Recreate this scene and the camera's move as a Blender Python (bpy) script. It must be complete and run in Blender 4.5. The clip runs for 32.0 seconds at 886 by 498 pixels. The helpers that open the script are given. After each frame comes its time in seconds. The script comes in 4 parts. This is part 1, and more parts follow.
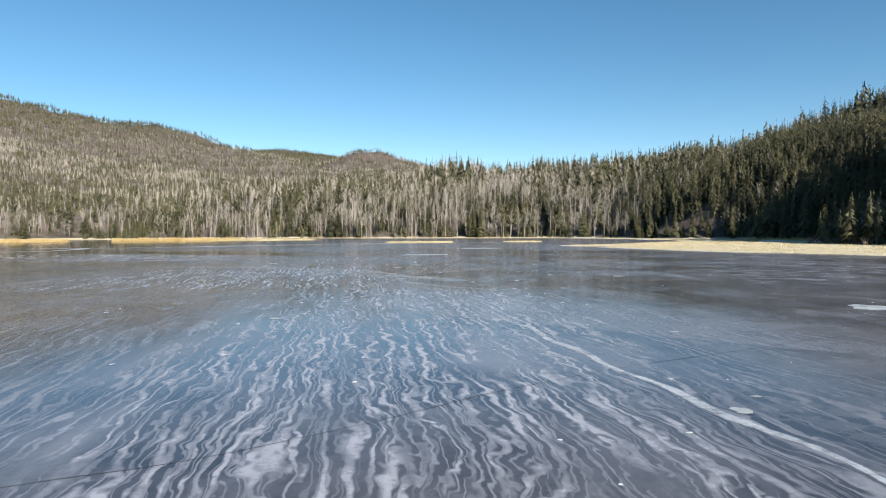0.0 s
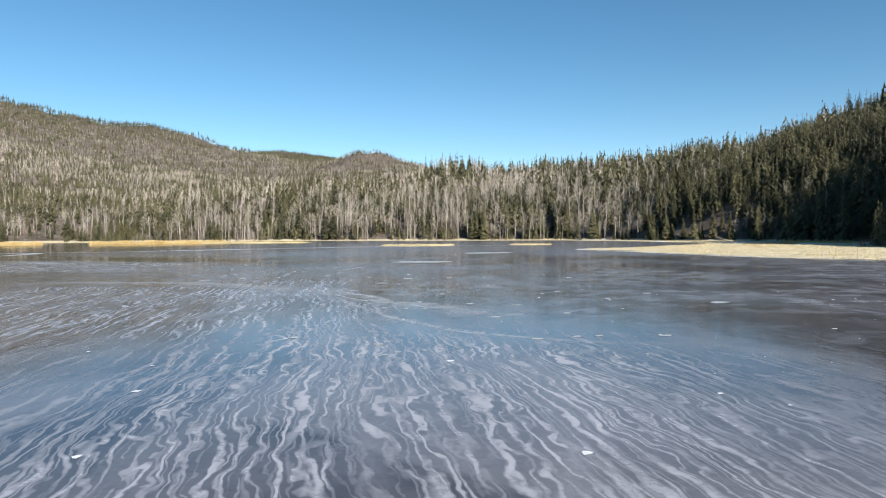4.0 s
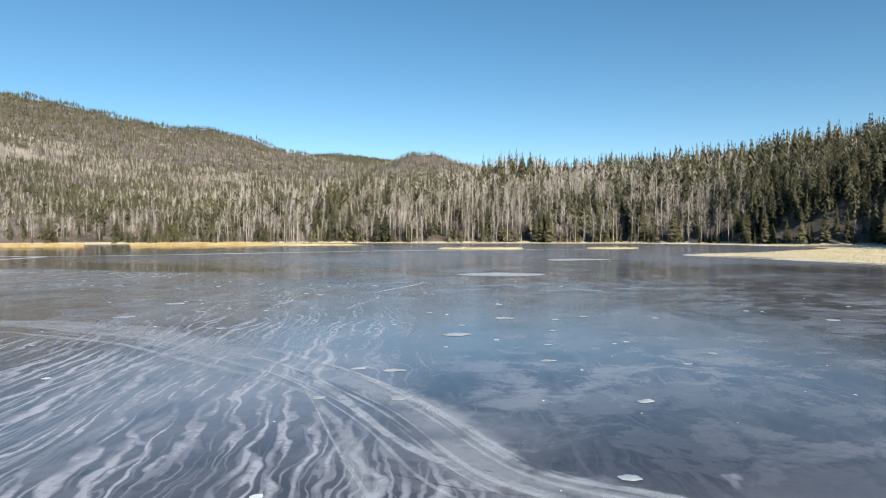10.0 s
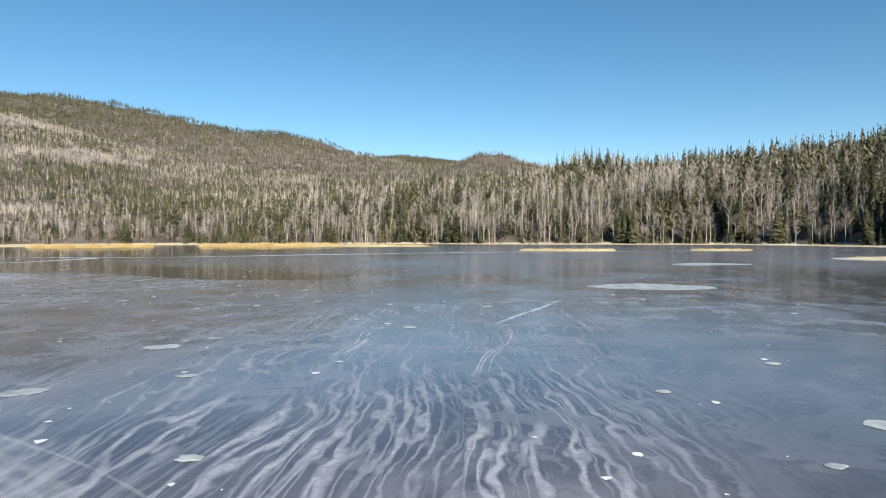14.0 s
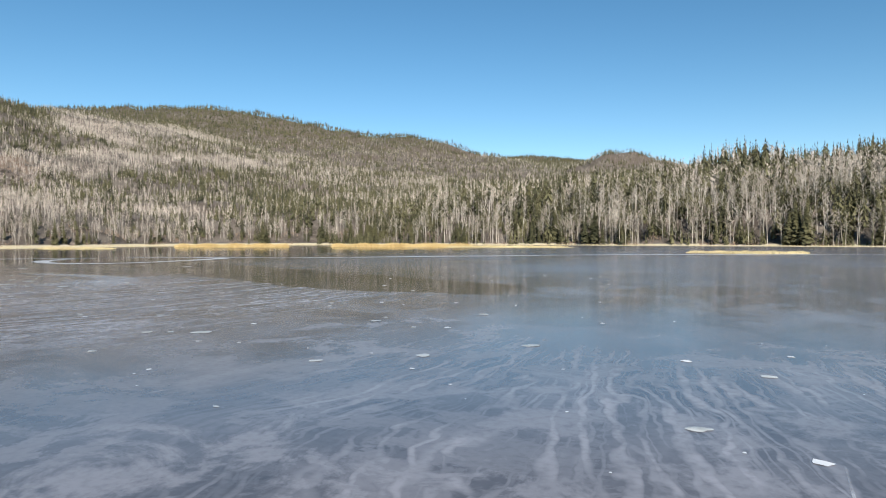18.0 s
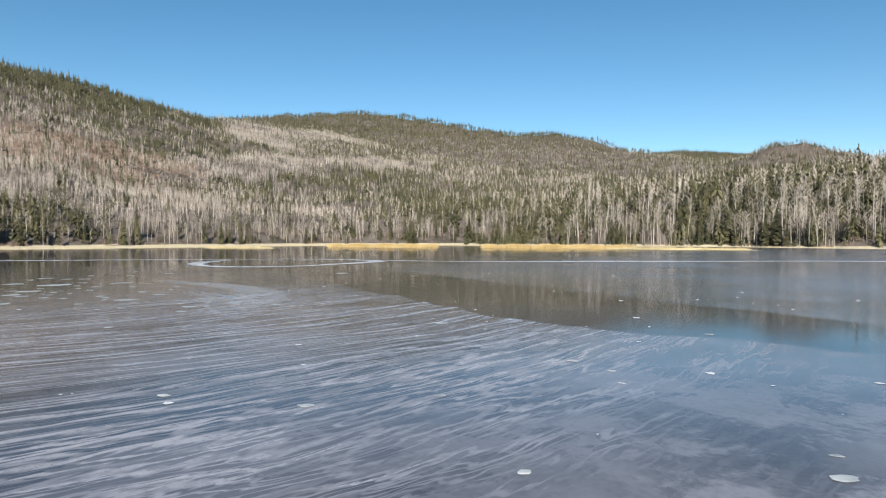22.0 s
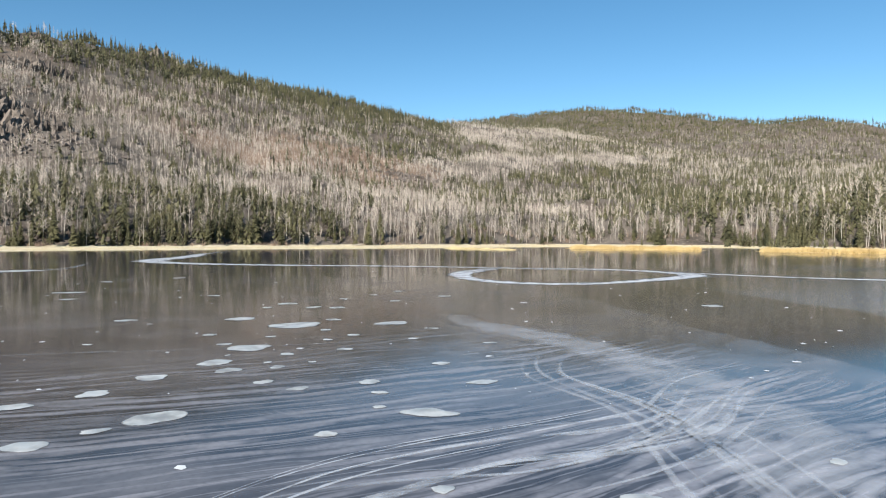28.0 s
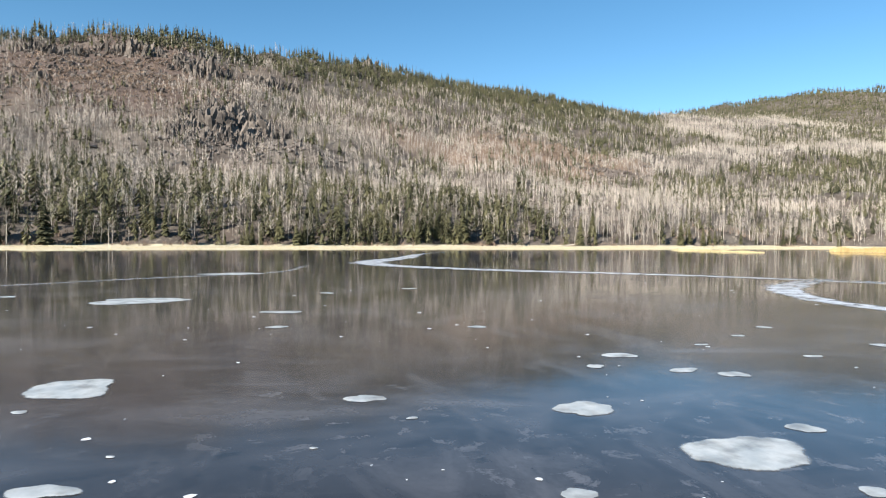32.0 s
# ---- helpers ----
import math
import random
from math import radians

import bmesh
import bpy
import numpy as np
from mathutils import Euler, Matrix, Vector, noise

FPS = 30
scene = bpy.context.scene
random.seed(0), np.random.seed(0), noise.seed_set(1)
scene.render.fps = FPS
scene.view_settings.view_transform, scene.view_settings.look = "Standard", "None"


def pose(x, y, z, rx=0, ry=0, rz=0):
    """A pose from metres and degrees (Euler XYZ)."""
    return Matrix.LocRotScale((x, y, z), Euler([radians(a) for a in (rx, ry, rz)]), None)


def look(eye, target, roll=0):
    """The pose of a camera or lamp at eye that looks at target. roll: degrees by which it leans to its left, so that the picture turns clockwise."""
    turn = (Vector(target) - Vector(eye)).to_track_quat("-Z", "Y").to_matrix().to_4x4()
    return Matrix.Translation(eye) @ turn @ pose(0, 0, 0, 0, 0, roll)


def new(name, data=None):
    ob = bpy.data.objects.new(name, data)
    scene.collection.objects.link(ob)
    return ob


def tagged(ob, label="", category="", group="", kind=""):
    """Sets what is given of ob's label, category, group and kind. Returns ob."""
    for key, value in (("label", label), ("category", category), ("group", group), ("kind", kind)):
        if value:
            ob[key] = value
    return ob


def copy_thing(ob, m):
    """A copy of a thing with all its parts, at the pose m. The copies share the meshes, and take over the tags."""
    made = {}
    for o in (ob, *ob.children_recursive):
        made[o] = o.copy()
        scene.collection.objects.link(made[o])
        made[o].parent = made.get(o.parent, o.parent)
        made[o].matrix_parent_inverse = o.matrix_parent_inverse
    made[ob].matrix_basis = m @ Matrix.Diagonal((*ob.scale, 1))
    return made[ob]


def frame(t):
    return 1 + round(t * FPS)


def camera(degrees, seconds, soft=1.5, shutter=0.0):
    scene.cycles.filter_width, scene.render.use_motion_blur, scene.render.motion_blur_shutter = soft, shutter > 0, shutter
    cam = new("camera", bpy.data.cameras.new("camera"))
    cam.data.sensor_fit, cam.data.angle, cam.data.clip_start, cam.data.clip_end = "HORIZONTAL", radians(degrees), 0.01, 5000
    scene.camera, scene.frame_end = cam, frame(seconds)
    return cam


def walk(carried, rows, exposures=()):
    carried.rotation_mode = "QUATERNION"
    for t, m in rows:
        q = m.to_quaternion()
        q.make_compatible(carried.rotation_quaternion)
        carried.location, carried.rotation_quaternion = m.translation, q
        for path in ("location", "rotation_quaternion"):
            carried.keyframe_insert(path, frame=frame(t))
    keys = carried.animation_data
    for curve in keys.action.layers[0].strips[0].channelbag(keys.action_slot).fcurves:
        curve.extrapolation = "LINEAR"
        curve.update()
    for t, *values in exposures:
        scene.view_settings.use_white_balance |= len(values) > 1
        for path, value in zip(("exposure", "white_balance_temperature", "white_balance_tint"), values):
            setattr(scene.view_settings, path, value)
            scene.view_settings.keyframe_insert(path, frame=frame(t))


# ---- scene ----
# ---- camera and walk ----
cam = camera(69.58, 32.0, soft=1.1)
# seconds, x, y, z, pitch, roll, yaw
ROWS = [
    (0.0, -0.561, 9.427, 2.322, -1.610, 0.308, 1.085),
    (0.5, -0.563, 10.913, 2.329, -1.586, 0.318, 1.085),
    (1.0, -0.567, 12.362, 2.333, -1.566, 0.328, 1.083),
    (1.5, -0.582, 13.767, 2.333, -1.548, 0.339, 1.075),
    (2.0, -0.611, 15.146, 2.329, -1.528, 0.351, 1.069),
    (2.5, -0.654, 16.535, 2.322, -1.503, 0.361, 1.067),
    (3.0, -0.711, 17.954, 2.315, -1.481, 0.370, 1.073),
    (3.5, -0.799, 19.375, 2.309, -1.458, 0.378, 1.083),
    (5.5, -1.130, 25.406, 2.321, -1.374, 0.401, 1.293),
    (6.0, -1.283, 26.668, 2.314, -1.361, 0.383, 1.531),
    (6.5, -1.450, 27.900, 2.306, -1.346, 0.362, 1.825),
    (7.0, -1.627, 29.146, 2.298, -1.322, 0.343, 2.191),
    (7.5, -1.835, 30.410, 2.286, -1.295, 0.326, 2.652),
    (8.0, -2.053, 31.667, 2.268, -1.270, 0.312, 3.194),
    (8.5, -2.298, 32.914, 2.244, -1.247, 0.297, 3.840),
    (9.0, -2.569, 34.135, 2.216, -1.222, 0.280, 4.530),
    (9.5, -2.844, 35.346, 2.188, -1.201, 0.262, 5.237),
    (10.0, -3.159, 36.545, 2.159, -1.180, 0.244, 5.929),
    (10.5, -3.506, 37.720, 2.131, -1.158, 0.223, 6.595),
    (11.0, -3.878, 38.884, 2.108, -1.136, 0.199, 7.278),
    (11.5, -4.245, 39.992, 2.086, -1.115, 0.183, 7.970),
    (12.0, -4.644, 41.157, 2.066, -1.088, 0.181, 8.652),
    (12.5, -5.060, 42.318, 2.043, -1.067, 0.189, 9.378),
    (13.0, -5.502, 43.457, 2.022, -1.054, 0.206, 10.140),
    (13.5, -5.964, 44.575, 2.006, -1.048, 0.227, 10.928),
    (15.5, -8.282, 49.365, 1.907, -0.984, 0.182, 15.342),
    (16.0, -8.889, 50.346, 1.879, -0.970, 0.159, 16.784),
    (16.5, -9.511, 51.288, 1.851, -0.956, 0.139, 18.295),
    (17.0, -10.172, 52.241, 1.829, -0.931, 0.124, 19.834),
    (17.5, -10.849, 53.158, 1.812, -0.907, 0.117, 21.348),
    (18.0, -11.584, 54.055, 1.801, -0.888, 0.120, 22.917),
    (18.5, -12.363, 54.950, 1.797, -0.875, 0.124, 24.507),
    (19.0, -13.162, 55.822, 1.803, -0.868, 0.125, 26.087),
    (19.5, -13.978, 56.658, 1.812, -0.874, 0.111, 27.650),
    (20.0, -14.808, 57.483, 1.826, -0.884, 0.081, 29.229),
    (20.5, -15.636, 58.251, 1.849, -0.895, 0.039, 30.794),
    (21.0, -16.469, 58.965, 1.878, -0.911, -0.008, 32.357),
    (21.5, -17.277, 59.633, 1.920, -0.912, -0.048, 33.912),
    (22.0, -18.072, 60.267, 1.960, -0.905, -0.077, 35.459),
    (22.5, -18.972, 60.931, 2.001, -0.900, -0.100, 37.014),
    (23.0, -19.913, 61.580, 2.038, -0.906, -0.123, 38.594),
    (23.5, -20.883, 62.215, 2.073, -0.920, -0.153, 40.169),
    (24.0, -21.894, 62.833, 2.106, -0.931, -0.180, 41.741),
    (24.5, -22.920, 63.398, 2.135, -0.948, -0.205, 43.311),
    (25.0, -24.021, 63.899, 2.163, -0.967, -0.231, 44.886),
    (25.5, -25.132, 64.412, 2.192, -0.978, -0.257, 46.449),
    (27.5, -29.801, 65.945, 2.274, -1.027, -0.334, 53.006),
    (28.0, -31.071, 66.288, 2.300, -1.036, -0.331, 55.135),
    (28.5, -32.371, 66.600, 2.323, -1.053, -0.322, 57.297),
    (29.0, -33.676, 66.852, 2.336, -1.074, -0.314, 59.446),
    (29.5, -34.992, 67.047, 2.340, -1.090, -0.314, 61.589),
    (30.0, -36.267, 67.223, 2.342, -1.100, -0.330, 63.755),
    (30.5, -37.544, 67.336, 2.335, -1.105, -0.357, 65.923),
    (31.0, -38.814, 67.417, 2.320, -1.114, -0.387, 68.087),
    (31.5, -40.098, 67.460, 2.297, -1.130, -0.420, 70.258),
    (32.0, -41.371, 67.461, 2.268, -1.157, -0.452, 72.423),
]
walk(cam, [(t, pose(x, y, z, 90 + pitch, roll, yaw)) for t, x, y, z, pitch, roll, yaw in ROWS],
     exposures=((0, 0.76), (8, 0.76), (13, 0.69), (23, 0.69), (28, 0.88), (32, 1.1)))

# ---- world, sun ----
SUN_AZ, SUN_EL = 147.0, 29.0          # degrees clockwise from +y, and above the horizon
world = bpy.data.worlds.new("sky")
scene.world = world
world.use_nodes = True
wn = world.node_tree.nodes
sky = wn.new("ShaderNodeTexSky")
sky.sky_type, sky.sun_disc = "NISHITA", False
sky.sun_elevation, sky.sun_rotation = radians(SUN_EL), radians(SUN_AZ)
sky.altitude, sky.air_density, sky.dust_density, sky.ozone_density = 2600, 1.0, 0.3, 0.35
tone = wn.new("ShaderNodeHueSaturation")
tone.inputs["Hue"].default_value = 0.4895
tone.inputs["Saturation"].default_value = 1.28
world.node_tree.links.new(sky.outputs[0], tone.inputs["Color"])
world.node_tree.links.new(tone.outputs[0], wn["Background"].inputs[0])
wn["Background"].inputs[1].default_value = 0.086
sun = new("sun", bpy.data.lights.new("sun", "SUN"))
sun.data.energy, sun.data.angle, sun.data.color = 5.0, radians(0.53), (1.0, 0.94, 0.86)
az, el = radians(SUN_AZ), radians(SUN_EL)
TO_SUN = Vector((math.sin(az) * math.cos(el), math.cos(az) * math.cos(el), math.sin(el)))
sun.matrix_world = look(TO_SUN * 400, (0, 0, 0))


# ---- materials ----
class Nodes:
    """A node material, with short calls for its nodes."""

    def __init__(self, name):
        self.mat = bpy.data.materials.new(name)
        self.mat.use_nodes = True
        self.tree = self.mat.node_tree
        self.out = self.tree.nodes["Material Output"]
        self.bsdf = self.tree.nodes["Principled BSDF"]

    def put(self, socket, value):
        if isinstance(value, bpy.types.NodeSocket):
            self.tree.links.new(value, socket)
        elif isinstance(value, tuple) and len(value) == 3 and socket.type == "RGBA":
            socket.default_value = (*value, 1)
        else:
            socket.default_value = value

    def node(self, kind, outs=0, **sockets):
        n = self.tree.nodes.new(kind)
        for k, v in sockets.items():
            self.put(n.inputs[k.replace("_", " ")], v)
        return n.outputs[outs]

    def place(self):
        return self.tree.nodes.new("ShaderNodeNewGeometry").outputs["Position"]

    def mapped(self, vec, scale=(1, 1, 1), turn=0.0, shift=(0, 0, 0)):
        n = self.tree.nodes.new("ShaderNodeMapping")
        self.put(n.inputs["Vector"], vec)
        n.inputs["Rotation"].default_value = (0, 0, radians(turn))
        n.inputs["Scale"].default_value, n.inputs["Location"].default_value = scale, shift
        return n.outputs[0]

    def noise(self, vec, scale, detail=3.0, rough=0.55, warp=0.0, outs="Fac"):
        n = self.tree.nodes.new("ShaderNodeTexNoise")
        self.put(n.inputs["Vector"], vec)
        for k, v in (("Scale", scale), ("Detail", detail), ("Roughness", rough), ("Distortion", warp)):
            n.inputs[k].default_value = v
        return n.outputs[outs]

    def math(self, op, a, b=0.0, c=0.0):
        n = self.tree.nodes.new("ShaderNodeMath")
        n.operation = op
        for i, v in enumerate((a, b, c)):
            self.put(n.inputs[i], v)
        return n.outputs[0]

    def span(self, value, lo, hi, a=0.0, b=1.0):
        """value from lo..hi to a..b, clamped, with smooth ends."""
        n = self.tree.nodes.new("ShaderNodeMapRange")
        n.interpolation_type = "SMOOTHSTEP"
        for i, v in enumerate((value, lo, hi, a, b)):
            self.put(n.inputs[i], v)
        return n.outputs[0]

    def mix(self, fac, a, b):
        n = self.tree.nodes.new("ShaderNodeMix")
        n.data_type = "RGBA"
        for i, v in ((0, fac), (6, a), (7, b)):
            self.put(n.inputs[i], v)
        return n.outputs[2]

    def bump(self, height, strength, distance):
        n = self.tree.nodes.new("ShaderNodeBump")
        self.put(n.inputs["Height"], height)
        self.put(n.inputs["Strength"], strength)
        n.inputs["Distance"].default_value = distance
        return n.outputs[0]

    def set(self, **values):
        for k, v in values.items():
            self.put(self.bsdf.inputs[k.replace("_", " ")], v)
        return self.mat


def mottled(name, dark, light, scale, rough=0.9, fine=6.0, bump=0.0, depth=0.05, spec=0.3):
    n = Nodes(name)
    p = n.place()
    big, small = n.noise(p, scale, 3), n.noise(p, scale * fine, 4)
    c = n.mix(n.span(n.math("ADD", n.math("MULTIPLY", big, 0.65), n.math("MULTIPLY", small, 0.35)), 0.36, 0.64), dark, light)
    n.set(Base_Color=c, Roughness=rough, Specular_IOR_Level=spec)
    if bump:
        n.set(Normal=n.bump(small, bump, depth))
    return n.mat


NEEDLES = mottled("spruce_needles", (0.036, 0.038, 0.019), (0.120, 0.112, 0.054), 0.11, 0.75, 9)
SPRUCE_BARK = mottled("spruce_bark", (0.09, 0.07, 0.055), (0.17, 0.14, 0.11), 0.6, 0.95, 8)
ASPEN_BARK = mottled("aspen_bark", (0.27, 0.244, 0.208), (0.51, 0.47, 0.41), 0.25, 0.85, 12)
TWIGS = mottled("bare_twigs", (0.30, 0.258, 0.217), (0.57, 0.50, 0.425), 0.06, 0.9, 12)
ROCK = mottled("cliff_rock", (0.052, 0.044, 0.038), (0.185, 0.155, 0.13), 0.09, 0.95, 9, 0.6, 0.4)
BOULDER = mottled("scree_rock", (0.08, 0.067, 0.058), (0.18, 0.15, 0.127), 0.3, 0.95, 8, 0.5, 0.1)
SEDGE = mottled("pale_sedge", (0.42, 0.345, 0.185), (0.59, 0.50, 0.29), 0.15, 0.85, 12)
REED = mottled("orange_reed", (0.37, 0.262, 0.105), (0.55, 0.42, 0.20), 0.12, 0.85, 14)
BRUSH = mottled("brown_brush", (0.15, 0.105, 0.078), (0.31, 0.232, 0.175), 0.2, 0.95, 10)
SNOW = mottled("old_snow", (0.55, 0.59, 0.63), (0.74, 0.76, 0.78), 0.9, 0.7, 5, 0.3, 0.02)


def ground_material():
    n = Nodes("forest_floor")
    p = n.place()
    big, mid, fine = n.noise(p, 0.02, 4), n.noise(p, 0.12, 5), n.noise(p, 1.3, 5)
    soil = n.mix(n.span(mid, 0.35, 0.65), (0.066, 0.055, 0.045), (0.145, 0.123, 0.102))
    soil = n.mix(n.span(big, 0.45, 0.62), soil, (0.105, 0.083, 0.067))
    soil = n.mix(n.math("MULTIPLY", n.span(fine, 0.5, 0.72), 0.5), soil, (0.30, 0.26, 0.205))
    sep = n.tree.nodes.new("ShaderNodeSeparateXYZ")
    n.put(sep.inputs[0], p)
    off = n.tree.nodes.new("ShaderNodeVectorMath")
    off.operation = "LENGTH"
    n.put(off.inputs[0], n.mapped(p, (0.0185, 0.0175, 0), shift=(6.4, -0.25, 0)))
    scrub = n.span(n.math("ADD", off.outputs["Value"], n.math("MULTIPLY", mid, 0.6)), 1.0, 1.5, 0.85, 0.0)
    soil = n.mix(scrub, soil, n.mix(n.span(fine, 0.35, 0.65), (0.072, 0.052, 0.045), (0.15, 0.11, 0.09)))
    rust = n.tree.nodes.new("ShaderNodeVectorMath")
    rust.operation = "LENGTH"
    n.put(rust.inputs[0], n.mapped(p, (0.024, 0.0145, 0), shift=(7.3, -2.75, 0)))
    heath = n.span(n.math("ADD", rust.outputs["Value"], n.math("MULTIPLY", mid, 0.9)), 1.0, 1.6, 0.8, 0.0)
    soil = n.mix(heath, soil, n.mix(n.span(fine, 0.35, 0.65), (0.15, 0.10, 0.072), (0.30, 0.215, 0.155)))
    low = n.span(n.math("ADD", sep.outputs[2], n.math("MULTIPLY", mid, 0.3)), 0.5, 0.8, 1.0, 0.0)
    grass = n.mix(n.span(fine, 0.3, 0.7), (0.47, 0.40, 0.26), (0.67, 0.595, 0.43))
    n.set(Base_Color=n.mix(low, soil, grass), Roughness=0.95, Specular_IOR_Level=0.2, Normal=n.bump(fine, 0.7, 0.25))
    return n.mat


def ice_material():
    n = Nodes("lake_ice")
    p = n.place()
    flat = n.mapped(p, (1, 1, 0))
    sep = n.tree.nodes.new("ShaderNodeSeparateXYZ")
    n.put(sep.inputs[0], flat)
    x, y = sep.outputs[0], sep.outputs[1]
    # streaks: pale braided veins that follow the wind, north by west, and bend to the east of north beyond x = -20
    turned = n.math("MULTIPLY", n.span(x, -20, -10, 1.0, 0.0), n.span(y, 46, 58))
    q = n.math("MINIMUM", n.math("MAXIMUM", n.math("SUBTRACT", y, 65.0), -6.0), 16.0)
    bow = n.math("MULTIPLY", q, n.math("SUBTRACT", 0.30, n.math("MULTIPLY", q, 0.015)))
    slant = n.math("MULTIPLY", n.math("SUBTRACT", y, 60.0), 0.175)
    across = n.math("ADD", x, n.math("SUBTRACT", n.math("MULTIPLY", slant, n.math("SUBTRACT", 1.0, turned)), n.math("MULTIPLY", bow, turned)))

    def flow(ku, kv, shift=0.0, u=None):
        vec = n.tree.nodes.new("ShaderNodeCombineXYZ")
        n.put(vec.inputs[0], n.math("MULTIPLY", u or across, ku)), n.put(vec.inputs[1], n.math("MULTIPLY", y, kv))
        vec.inputs[2].default_value = shift
        return vec.outputs[0]

    def offset(value, size):
        return n.math("MULTIPLY", n.math("SUBTRACT", value, 0.5), size)

    calmer = n.math("MAXIMUM", n.span(x, -9, -4, 0.32, 1.0), n.math("MULTIPLY", n.span(y, 49, 54, 0.0, 0.7), n.span(x, -22, -14)))
    sway = offset(n.noise(flow(0.25, 0.13, 3.0), 1.0, 2), 1.8)
    kink = offset(n.noise(flow(1.7, 1.25, 5.0), 1.0, 2, 0.5), 0.44)
    zig = offset(n.noise(flow(4.5, 3.2, 7.0), 1.0, 2, 0.5), 0.12)
    bent = n.math("ADD", across, n.math("ADD", sway, n.math("MULTIPLY", n.math("ADD", kink, zig), calmer)))
    thick = n.noise(flow(0.45, 0.12, 9.0), 1.0, 3)
    broken = n.noise(flow(1.1, 0.42, 11.0), 1.0, 3, 0.6)
    long = n.span(x, -26, -18, 0.45, 1.0)

    def lines(per_metre, wander, shift, least, most):
        """Narrow crests of a wave across the flow, its phase wandering along it."""
        drift = n.math("MULTIPLY", n.noise(flow(0.055 * per_metre, n.math("MULTIPLY", long, 0.32), shift), 1.0, 3, 0.55), wander)
        crest = n.math("SINE", n.math("ADD", n.math("MULTIPLY", bent, per_metre), drift))
        strong = n.noise(flow(0.11 * per_metre, n.math("MULTIPLY", long, 0.16), shift + 2.0), 1.0, 2)
        return n.math("MULTIPLY", n.span(crest, n.math("SUBTRACT", n.span(strong, 0.35, 0.68, 0.86, least), 0.22), 1.05), n.span(strong, 0.34, 0.6, 0.25, most))

    first = lines(18.0, 24.0, 17.0, 0.05, 1.0)
    second = lines(26.0, 26.0, 23.0, 0.30, 0.9)
    thin = lines(52.0, 20.0, 29.0, 0.2, 1.0)
    patchy = n.noise(flat, 0.10, 3)
    bank = n.math("POWER", n.math("ADD", n.math("POWER", n.math("ADD", x, 7.2), 2.0), n.math("MULTIPLY", n.math("POWER", n.math("SUBTRACT", y, 47.0), 2.0), 0.45)), 0.5)
    bank = n.span(n.math("ADD", bank, n.math("MULTIPLY", patchy, 3)), 2.2, 5.4, 1.0, 0.0)
    a = n.math("MAXIMUM", first, second)
    broad = lines(12.0, 18.0, 31.0, -0.1, 1.0)
    a = n.math("MAXIMUM", n.math("MULTIPLY", a, n.span(broken, 0.34, 0.56, 0.35, 1.0)), n.math("MULTIPLY", broad, n.math("MAXIMUM", bank, n.span(x, -24, -19, 1.0, 0.0))))
    a = n.math("MULTIPLY", a, n.span(n.noise(flow(2.4, 1.5, 13.0), 1.0, 4, 0.7), 0.28, 0.55, 0.5, 1.0))
    line = n.math("MINIMUM", n.math("SUBTRACT", 39.5, n.math("MULTIPLY", x, 0.85)), 49.5)
    south = n.span(n.math("ADD", n.math("SUBTRACT", y, line), n.math("MULTIPLY", n.math("SUBTRACT", patchy, 0.5), 6)), -1.5, 1.0, 1.0, 0.0)
    south = n.math("MULTIPLY", south, n.span(x, -26, -16))
    beside = n.span(n.math("ABSOLUTE", n.math("ADD", x, 1.6)), 2.0, 6.0, 1.0, 0.45)
    south = n.math("MULTIPLY", south, n.math("MAXIMUM", beside, n.span(y, 30, 38)))
    south = n.math("MULTIPLY", south, n.math("SUBTRACT", 1.0, n.math("MULTIPLY", n.span(x, -4.5, -1.5), n.span(y, 32, 37, 0.0, 0.6))))
    middle = n.math("MULTIPLY", n.span(patchy, 0.35, 0.6, 0.62, 0.95), n.math("MULTIPLY", n.math("MULTIPLY", n.span(y, 50.5, 56, 1.0, 0.62), n.span(y, 62, 68, 1.0, 0.35)), n.span(n.math("ADD", x, n.math("MULTIPLY", n.math("SUBTRACT", y, 48.0), 0.35)), -14.5, -10.0, 0.10, 1.0)))
    west = n.math("MULTIPLY", n.span(n.math("ADD", x, n.math("MULTIPLY", patchy, 4)), -21, -16, 1.0, 0.0), n.span(n.math("ADD", x, n.math("MULTIPLY", patchy, 6)), -45, -36, 0.0, 1.0))
    west = n.math("MULTIPLY", west, n.span(x, -39, -31, 0.6, 1.0))
    west = n.math("MULTIPLY", west, n.math("MULTIPLY", n.span(y, 76, 80, 1.0, 0.0), n.span(y, 58, 63)))
    middle = n.math("MULTIPLY", n.math("MULTIPLY", middle, n.span(x, -46, -38, 0.12, 1.0)), n.span(x, -6.5, -4.5, 1.0, 0.18))
    cover = n.math("MAXIMUM", n.math("MAXIMUM", south, middle), n.math("MAXIMUM", west, bank))
    cover = n.math("MULTIPLY", cover, n.span(x, 3, 10, 1.0, 0.25))
    fleck = n.math("MULTIPLY", n.span(broken, 0.60, 0.68), second)
    middle = n.math("MAXIMUM", middle, n.math("MULTIPLY", fleck, n.math("MULTIPLY", n.span(x, -22, -16), n.span(y, 66, 72, 0.6, 0.0))))
    cover = n.math("MAXIMUM", cover, middle)
    stripes = n.math("MAXIMUM", n.math("MULTIPLY", a, n.span(x, -24, -18, 0.66, 0.80)), n.math("MULTIPLY", thin, n.span(thick, 0.4, 0.6, 0.2, 0.45)))
    streaks = n.math("MULTIPLY", stripes, cover)
